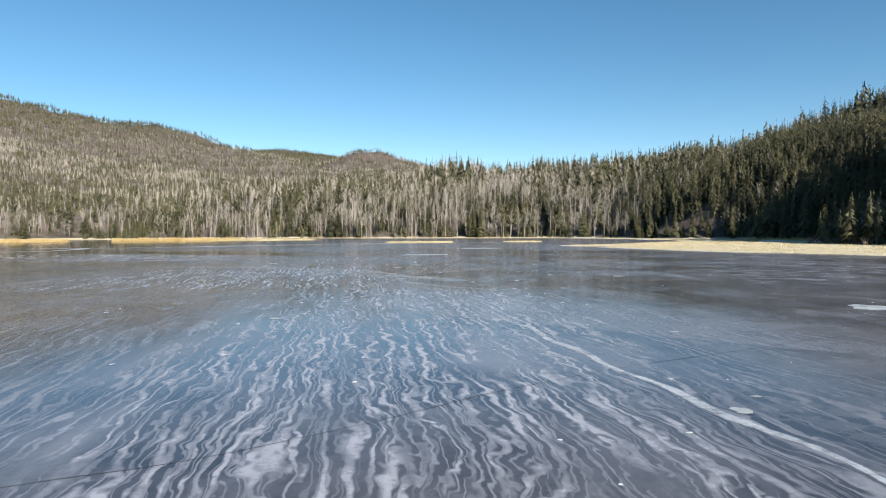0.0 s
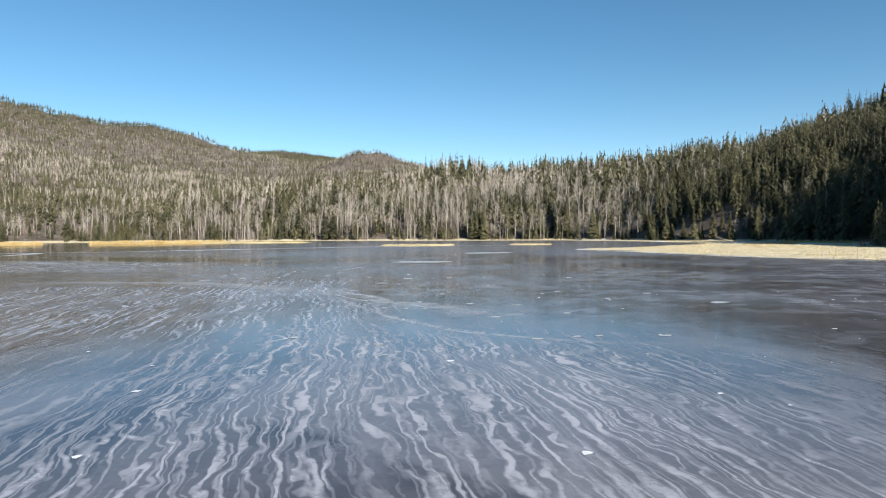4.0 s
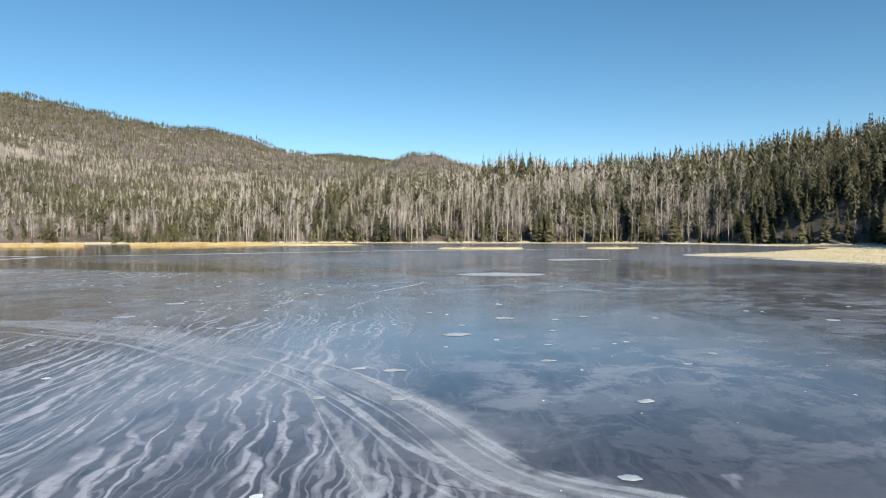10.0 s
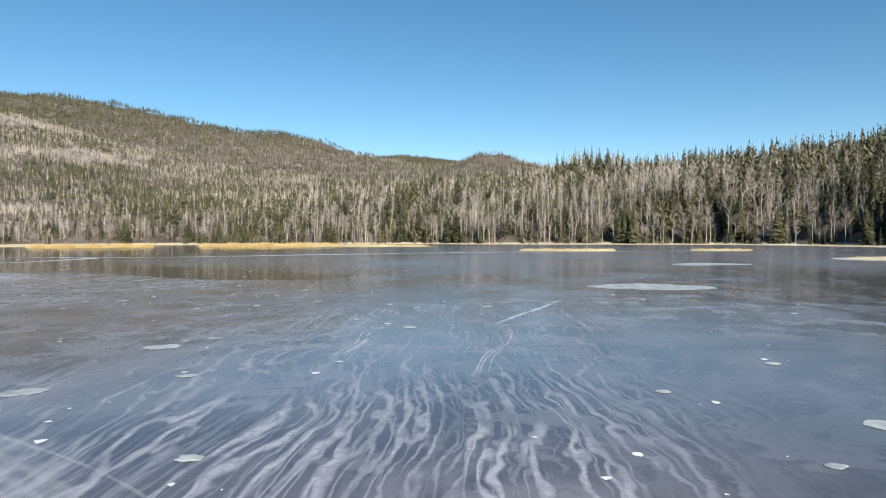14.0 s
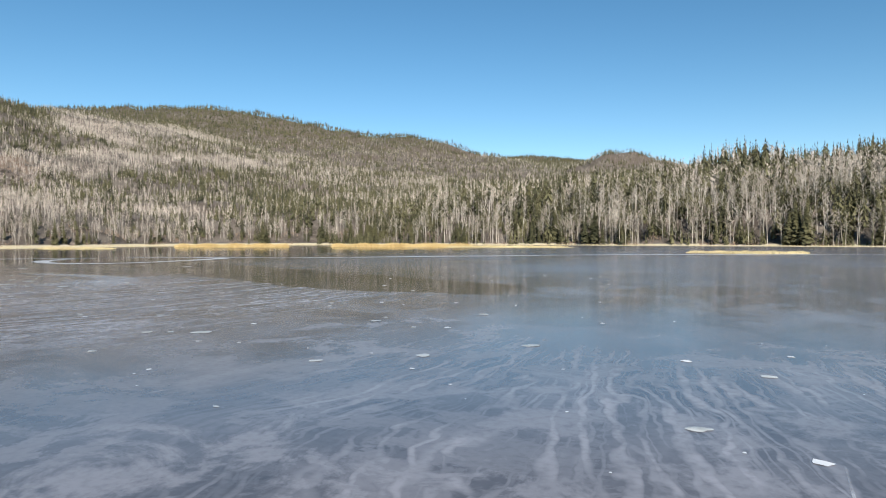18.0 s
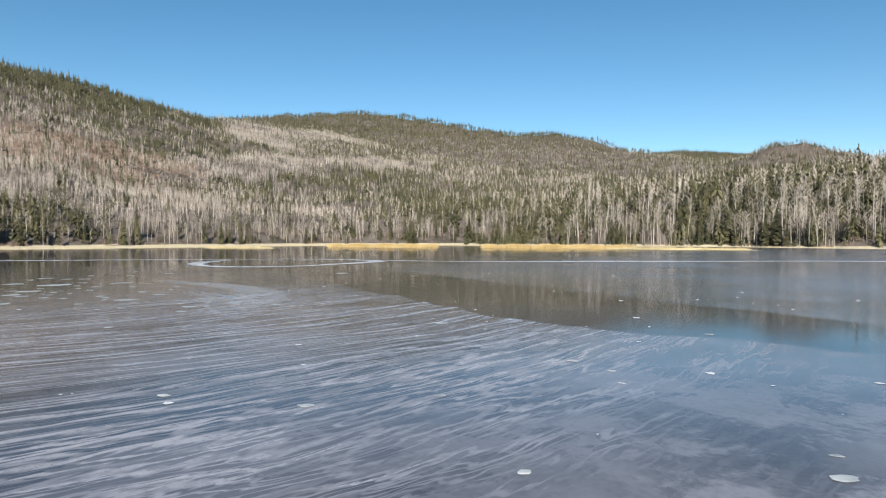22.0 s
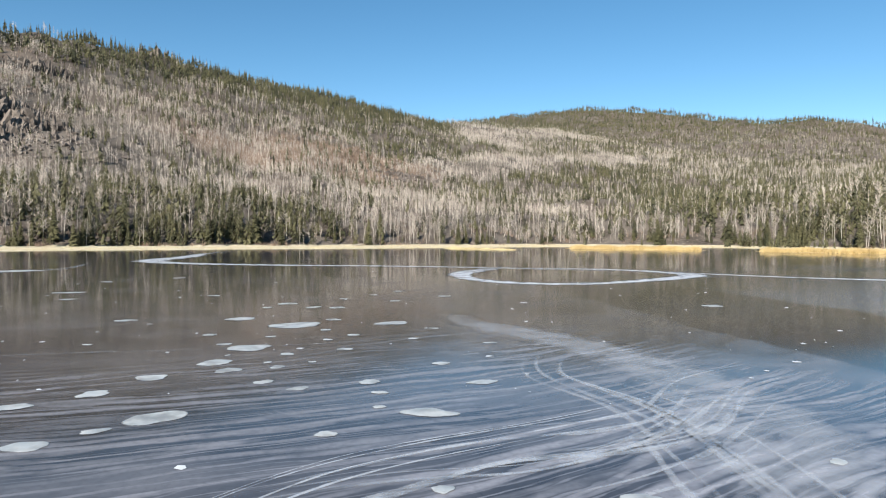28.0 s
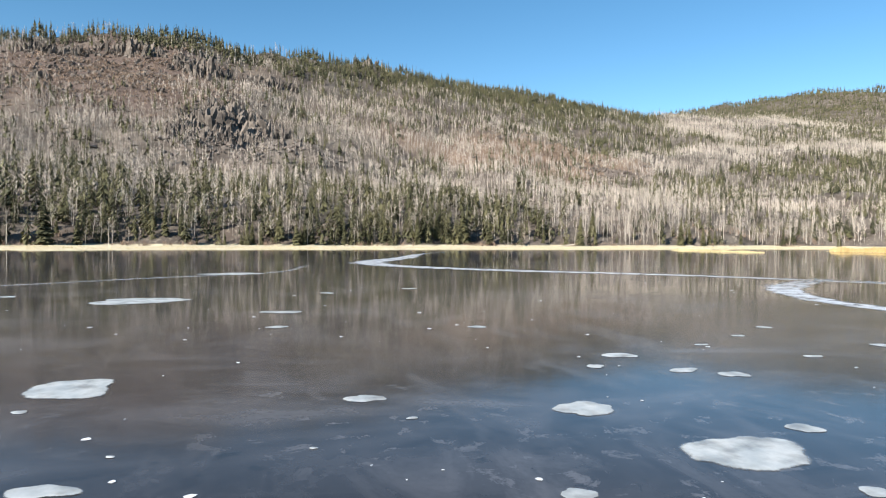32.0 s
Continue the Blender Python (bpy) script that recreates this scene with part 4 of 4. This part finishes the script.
def ice_marks():
    frost, tag = "pale frost band across the dark lake ice", "frost"
    for k, (w, s, pts) in enumerate((
        (1.3, 0.34, [(-10, 49.3), (-7.0, 47.2), (-4.8, 44.7), (-3.3, 42.3), (-2.0, 41.5), (-1.0, 40.7), (-0.3, 39.8), (1.6, 38.2)]),
        (0.4, 0.4, [(-6.6, 46.7), (-4.4, 42), (-2.5, 38.2), (-1.0, 36.1), (0.9, 34.7), (3.5, 33.9), (6, 33.4)]),
        (0.26, 0.7, [(0.3, 28), (1.2, 24.5), (1.6, 22.5), (2.6, 18.4), (3.4, 15.3), (3.9, 12)]),
        (1.9, 1.6, [(-62, 102.5), (-55.5, 104.5), (-44, 110), (-24, 126.5), (-1, 135), (14, 136)]),
        (2.4, 0.9, [(-70, 99), (-66.5, 93), (-63.7, 90.1), (-60.5, 88.2), (-57.3, 87.7), (-54.5, 89), (-53.6, 92), (-54.2, 97), (-55.6, 102.1), (-59.5, 103.4), (-63.5, 102.5), (-68.9, 97.8)]),
        (3.4, 0.8, [(-126, 95), (-118, 89.5), (-107.4, 83.7), (-98, 78.8), (-92, 77.8), (-86, 81), (-80, 86), (-75, 91), (-68, 97), (-61, 102)]),
        (2.6, 0.30, [(-46, 78), (-44.7, 77.2), (-41.4, 76.9), (-38.4, 75.7), (-36.7, 74.5), (-35.1, 72.8), (-34.1, 71.8), (-33, 70.3)]),
        (1.3, 0.42, [(-36.6, 66), (-36.5, 68.7), (-36.5, 70.5), (-36.0, 72.2), (-36.0, 73.5), (-36.8, 75.7), (-36.8, 78.8)]),
        (1.2, 0.42, [(-36.2, 67.5), (-35.9, 69.2), (-35.3, 70.7), (-35.3, 72.6), (-36.0, 75.1), (-36.7, 77.5)]),
        (0.6, 0.7, [(-30.3, 65.8), (-29.9, 67.1), (-29.0, 69.7), (-29.1, 71.6), (-28.3, 75.1)]),
        (0.7, 0.6, [(-35.2, 64), (-35.7, 66.0), (-36.8, 69.0), (-36.6, 73.0), (-37.0, 79.0)]),
        (0.22, 0.7, [(-7.2, 66.7), (-7.0, 65.9), (-7.2, 64.9), (-7.7, 63.0), (-8.0, 61.4), (-8.5, 59.7)]),
        (0.06, 0.35, [(-46.6, 64), (-46.0, 65.7), (-45.2, 68), (-44.3, 70.0), (-43.7, 72.6), (-43.1, 75.6), (-42.6, 77)]),
        (1.0, 0.35, [(-90, 72), (-82, 70), (-76, 62), (-70, 52)]),
        (2.2, 0.22, [(-22, 52.5), (-16.9, 51), (-14.7, 50.9), (-10.6, 49.4), (-7.3, 47.3), (-5.8, 46.1), (-4.6, 44.9), (-4.0, 44.0)]),
        (0.9, 1.5, [(43.5, 140), (42.5, 133), (32, 122.5), (24, 115), (16, 107.5), (18, 99), (21.3, 90), (24, 82), (27.2, 74.5), (36, 63.5)]),
        (0.5, 0.6, [(-8.3, 60.2), (-7.9, 59.2), (-7.8, 57.6), (-8.0, 56.4), (-7.9, 54.6)]),
        (0.5, 0.6, [(-10.8, 60.4), (-10.9, 58.6), (-10.6, 57.2), (-10.5, 55.8), (-10.1, 54.6)]),
        (1.5, 0.35, [(-40.5, 75.6), (-38.9, 73.9), (-36.8, 73.4), (-35.5, 72.8), (-33.4, 71.4), (-32.1, 70.9), (-31.1, 70.7)]),
        (1.1, 0.30, [(-10, 49.3), (-7.0, 47.2), (-4.8, 44.7), (-3.3, 42.3), (-2.0, 41.5), (-1.0, 40.7), (-0.3, 39.8), (1.6, 38.2)]),
        (1.6, 0.26, [(-22, 52.5), (-16.9, 51), (-14.7, 50.9), (-10.6, 49.4), (-7.3, 47.3), (-5.8, 46.1)]),
        (0.3, 0.35, [(-6.6, 46.7), (-4.4, 42), (-2.5, 38.2), (-1.0, 36.1), (0.9, 34.7), (3.5, 33.9)]),
        (0.25, 0.5, [(-6.6, 46.7), (-4.5, 43.4), (-3.0, 42), (-1.5, 41.1), (0.5, 40.6)]),
    )):
        band("frost_band", pts, w, s, FROST, frost, tag, k, strands={0: 12, 7: 9, 8: 9, 1: 4, 14: 12, 18: 9, 9: 3, 16: 4, 17: 4, 10: 4}.get(k, 1))
    for k, (w, pts) in enumerate((
        (0.014, [(-7, 13.6), (-4.7, 15.1), (-2.7, 16.2), (0.2, 18.7), (2.4, 20.3), (4.9, 21.7), (7, 23)]),
        (0.010, [(-20, 56.1), (-16.7, 56.5), (-11.5, 57.2), (-6.6, 57.5), (-2, 58)]),
        (0.006, [(-4.0, 40.2), (-3.9, 39.5), (-3.6, 39), (-3.4, 38.2), (-2.9, 37.2)]),
        (0.006, [(-4.2, 42.2), (-3.5, 41.9), (-2.7, 41.8)]),
    )):
        band("ice_crack", pts, w, 1.0, CRACK, "thin dark crack in the lake ice", "crack", 40 + k, 0.003, 1.2)


def blob(name, x, y, w, seed, label):
    """A flat irregular patch of white ice or snow."""
    rnd = random.Random(seed)
    n = 30
    waves = [(rnd.uniform(0.05, 0.26) / (j * 0.7), rnd.uniform(0, 6.283), j) for j in (2, 3, 4, 6, 9)]
    stretch, turn = rnd.uniform(0.55, 0.95), radians((75 if x < -30 else 20) + rnd.uniform(-25, 25))
    verts, cover, faces = [(0, 0, 0.010)], [1.0], []
    for ring, (size, z, c) in enumerate(((0.55, 0.010, 1.0), (0.9, 0.008, 0.9), (1.12, 0.002, 0.0))):
        for k in range(n):
            a = 6.283 * k / n
            r = 0.5 * w * size * (1 + sum(s * math.sin(j * a + p) for s, p, j in waves))
            px, py = r * math.cos(a), r * stretch * math.sin(a)
            verts.append((px * math.cos(turn) - py * math.sin(turn), px * math.sin(turn) + py * math.cos(turn), z))
            cover.append(c)
            i, q = 1 + ring * n + k, 1 + ring * n + (k + 1) % n
            faces += [(0, i, q)] if ring == 0 else [(i - n, i, q), (i - n, q, q - n)]
    me = make_mesh(name, verts, faces, [WHITE_ICE])
    att = me.attributes.new("cover", "FLOAT_COLOR", "POINT")
    att.data.foreach_set("color", np.repeat(np.array(cover, np.float32), 4))
    ob = new(name, me)
    ob.location = (x, y, 0.002)
    return tagged(ob, label, "snow patch", "white patches on the ice")


# white patches on the ice, west to east: place and width
PATCHES_FAR_WEST = [(-80.0, 67.0, 3.25), (-67.9, 74.4, 0.68), (-67.4, 59.6, 0.60), (-66.5, 70.7, 0.55), (-64.9, 64.2, 3.14), (-60.6, 68.6, 1.08), (-57.5, 68.3, 0.53), (-56.3, 73.1, 0.45),
                    (-54.4, 80.2, 0.40), (-53.4, 78.5, 0.33), (-52.6, 76.8, 0.30), (-52.0, 74.4, 0.60), (-51.8, 65.1, 1.24), (-51.5, 80.6, 0.52), (-51.2, 73.4, 0.32), (-50.9, 78.0, 0.35),
                    (-50.6, 64.8, 0.20), (-50.5, 74.7, 0.56), (-50.1, 69.1, 0.51), (-50.0, 75.3, 0.45), (-49.0, 69.5, 0.14), (-48.8, 71.8, 0.79), (-48.5, 66.2, 0.10), (-48.2, 68.2, 0.09),
                    (-48.0, 81.6, 0.30), (-47.7, 65.8, 0.55), (-47.3, 73.9, 0.41), (-46.8, 72.6, 1.41), (-46.3, 67.8, 0.18), (-46.3, 70.3, 0.35), (-45.8, 74.9, 0.85)]
PATCHES_WEST = [(-45.6, 72.9, 0.29), (-45.3, 71.4, 0.25), (-44.9, 66.2, 0.22), (-44.8, 70.2, 0.30), (-44.5, 73.1, 0.32), (-44.4, 75.3, 0.27), (-44.2, 72.3, 0.22), (-44.1, 70.5, 0.82),
                (-43.7, 86.4, 0.68), (-43.5, 69.9, 0.12), (-43.3, 74.0, 0.25), (-43.0, 70.9, 0.29), (-42.9, 69.5, 0.59), (-42.9, 72.1, 0.32), (-42.4, 70.3, 0.17), (-42.2, 68.3, 0.49),
                (-42.1, 69.5, 0.42), (-42.0, 71.0, 0.16), (-41.9, 75.1, 0.31), (-41.9, 70.3, 0.27), (-41.5, 67.4, 0.47), (-41.3, 66.4, 0.45), (-40.9, 69.7, 0.30), (-40.6, 72.9, 0.33),
                (-40.2, 70.0, 0.33), (-40.0, 71.1, 0.34), (-39.7, 67.9, 0.70), (-39.5, 67.2, 0.32), (-39.3, 66.5, 0.52), (-39.3, 70.9, 0.25), (-39.0, 72.6, 0.49)]
PATCHES_MIDDLE = [(-38.6, 70.5, 0.19), (-38.0, 70.9, 0.70), (-37.9, 69.4, 0.25), (-35.8, 69.6, 0.21), (-34.6, 70.9, 0.39), (-34.1, 73.4, 0.22), (-33.7, 70.1, 0.28), (-33.1, 72.8, 0.32),
                  (-32.4, 72.8, 0.19), (-32.2, 67.4, 0.21), (-30.5, 69.1, 0.18), (-26.7, 72.3, 0.42), (-25.5, 64.7, 0.17), (-23.7, 65.4, 0.19), (-22.7, 66.7, 0.17), (-22.3, 69.8, 0.18),
                  (-21.7, 63.2, 0.19), (-21.5, 69.4, 0.11), (-21.3, 63.4, 0.17), (-21.2, 74.1, 0.17), (-21.1, 68.7, 0.11), (-20.8, 61.3, 0.16), (-20.7, 63.6, 0.36), (-20.6, 65.0, 0.13),
                  (-19.2, 62.9, 0.07), (-18.5, 67.0, 0.13), (-18.4, 66.4, 0.26), (-17.2, 65.8, 0.11), (-17.0, 62.0, 0.22), (-16.6, 68.4, 0.27), (-16.5, 59.4, 0.08)]
PATCHES_NORTH = [(-15.7, 63.0, 0.23), (-14.4, 64.5, 0.31), (-13.9, 56.1, 0.60), (-13.9, 56.8, 0.18), (-13.5, 52.7, 0.51), (-13.5, 57.2, 0.29), (-12.0, 54.0, 0.31), (-11.7, 60.5, 0.24),
                 (-10.9, 63.3, 0.20), (-10.1, 59.4, 0.34), (-9.9, 50.9, 0.27), (-9.0, 63.9, 0.35), (-5.7, 44.8, 0.22), (-5.6, 46.7, 0.27), (-5.4, 26.4, 0.38), (-5.4, 54.3, 0.21),
                 (-5.0, 46.6, 0.33), (-4.6, 44.9, 0.32), (-4.5, 35.0, 0.27), (-4.3, 51.8, 0.19), (-4.3, 50.4, 0.60), (-3.6, 72.1, 4.27), (-3.5, 56.5, 0.24), (-3.3, 53.2, 0.50),
                 (-3.1, 40.5, 0.25), (-2.5, 47.6, 0.26), (-2.5, 34.1, 0.19), (-2.4, 49.2, 0.16), (-2.4, 40.3, 0.16), (-2.3, 32.9, 0.21), (-2.2, 51.1, 0.15)]
PATCHES_EAST = [(-2.1, 42.3, 0.20), (-2.0, 33.2, 0.12), (-2.0, 53.0, 0.22), (-1.8, 40.4, 0.19), (-1.5, 33.4, 0.12), (-1.4, 45.0, 0.23), (-1.2, 53.7, 0.23), (-0.4, 41.6, 0.27),
                (-0.2, 47.5, 0.16), (0.2, 38.3, 0.33), (0.5, 48.5, 0.22), (0.9, 34.7, 0.27), (1.1, 41.2, 0.27), (1.8, 35.0, 0.24), (2.1, 16.7, 0.09), (2.3, 39.1, 0.26),
                (2.3, 35.1, 0.19), (2.4, 44.9, 0.18), (2.7, 94.0, 5.57), (3.1, 45.8, 0.24), (3.1, 17.6, 0.29), (3.6, 18.3, 0.13), (3.8, 35.1, 0.27), (4.4, 43.0, 0.26),
                (4.4, 24.0, 0.23), (4.9, 53.4, 0.40), (6.3, 44.9, 0.39), (7.7, 41.7, 0.63), (11.7, 28.4, 1.33)]


def patches():
    for k, (x, y, w) in enumerate(PATCHES_FAR_WEST + PATCHES_WEST + PATCHES_MIDDLE + PATCHES_NORTH + PATCHES_EAST):
        blob("snow_patch", x, y, w, 100 + k, "large white snow patch on the ice" if w > 1.2 else "small white snow patch frozen on the ice")
    rnd, tri = np.random.RandomState(12), []
    for x0, x1, y0, y1, num in ((-14, 14, 14, 60, 200), (-30, 0, 48, 90, 190), (-70, -25, 58, 95, 330), (-10, 40, 40, 110, 110)):
        for x, y, r in zip(rnd.uniform(x0, x1, num), rnd.uniform(y0, y1, num), 0.015 + 0.075 * rnd.rand(num) ** 3):
            p = [(x + r * rnd.uniform(0.5, 1.3) * math.cos(a), y + r * rnd.uniform(0.5, 1.3) * math.sin(a), 0.005) for a in np.arange(6) * 1.047]
            for j in range(1, 5):
                tri += [p[0], p[j], p[j + 1]]
    stuff("snow_flecks", np.array(tri), SNOW, "scattered white snow flecks on the ice", "snow")


ice_marks()
patches()


# ---- small things on the shore ----
def snow_drift(x, y, lx, ly, turn, seed):
    """A thin drift that lies on the ground."""
    rnd, n = random.Random(seed), 22
    verts, faces = [], []
    ph = [rnd.uniform(0, 6.283) for _ in range(3)]
    for ring, size in enumerate((0.02, 0.5, 0.85, 1.0)):
        for k in range(n):
            a = 6.283 * k / n
            r = size * (1 + 0.25 * math.sin(2 * a + ph[0]) + 0.15 * math.sin(5 * a + ph[1]) + 0.1 * math.sin(9 * a + ph[2]))
            px, py = r * lx * math.cos(a), r * ly * math.sin(a)
            px, py = x + px * math.cos(turn) - py * math.sin(turn), y + px * math.sin(turn) + py * math.cos(turn)
            verts.append((px - x, py - y, float(terrain(px, py)) + (0.12, 0.10, 0.06, -0.05)[ring]))
            if ring:
                i, q = ring * n + k, ring * n + (k + 1) % n
                faces += [(i - n, i, q), (i - n, q, q - n)]
    ob = new("snow_drift", make_mesh("snow_drift", verts, faces, [SNOW]))
    ob.location = (x, y, 0)
    tagged(ob, "thin white snow drift lying in the forest shade", "snow drift", "snow drifts")


def log(x, y, length, r, turn, seed):
    """A bleached fallen trunk with a few broken branch stubs."""
    rnd, out, V = np.random.RandomState(seed), [], np.array
    z = max(float(terrain(x, y)), 0.0)
    way = V((math.cos(turn), math.sin(turn), rnd.uniform(0.0, 0.12)))
    pts = [V((0, 0, r * 0.8)) + way * length * f + V((0, 0, rnd.normal(0, 0.02))) for f in (-0.5, -0.1, 0.25, 0.5)]
    side = V((-math.sin(turn), math.cos(turn), 0))
    rad = (r, 0.9 * r, 0.7 * r, 0.35 * r)
    for k in range(3):
        for j in range(6):
            a, b = 1.047 * j, 1.047 * (j + 1)
            q = [pts[m] + rad[m] * (math.cos(g) * side + math.sin(g) * V((0, 0, 1))) for m, g in ((k, a), (k, b), (k + 1, b), (k + 1, a))]
            out += [(q[0], q[1], q[2], 0), (q[0], q[2], q[3], 0)]
    base = tagged(new("fallen_log"), "bleached grey fallen log lying on the shore", "log", "fallen logs")
    base.location = (x, y, z)
    tri, _ = arrays(out)
    ob = new("trunk", make_mesh("trunk", tri.reshape(-1, 3), np.arange(len(tri) * 3).reshape(-1, 3), [ASPEN_BARK]))
    ob.parent = base
    for k in range(4):
        stub = []
        root = pts[0] + (pts[3] - pts[0]) * rnd.uniform(0.3, 0.95)
        d = V((rnd.normal(), rnd.normal(), abs(rnd.normal()) + 0.4))
        cone(stub, root, root + 0.5 * d / np.linalg.norm(d), 0.03, 0.008, 4, 0)
        t, _ = arrays(stub)
        ob = new("branch", make_mesh("branch", t.reshape(-1, 3), np.arange(len(t) * 3).reshape(-1, 3), [ASPEN_BARK]))
        ob.parent = base


for k, (x, y, lx, ly, turn) in enumerate(((58, 108, 5, 1.6, 1.9), (55, 122, 6, 1.5, 1.8), (52, 140, 5, 1.2, 1.7), (62, 96, 5, 1.8, 2.2), (66, 88, 4, 1.6, 2.2), (45, 168, 4, 1.0, 2.0),
                                          (70, 100, 5, 2.0, 1.9), (64, 118, 5, 1.5, 1.9), (38, 196, 4, 0.9, 2.4))):
    snow_drift(x, y, lx, ly, turn, k)
for k in range(26):
    spot = random.Random(300 + k)
    a = (-165, -60, -100, 0, 40)[k % 5]
    x = (-166 + spot.uniform(-8, 4), spot.uniform(-110, -40), spot.uniform(-130, -80), spot.uniform(-30, 30), spot.uniform(50, 62))[k % 5]
    y = (spot.uniform(40, 150), spot.uniform(237, 241), spot.uniform(236, 241), 218 + spot.uniform(3, 8), spot.uniform(85, 140))[k % 5]
    log(x, y, spot.uniform(2.5, 6), spot.uniform(0.09, 0.17), spot.uniform(0, 3.14), k)
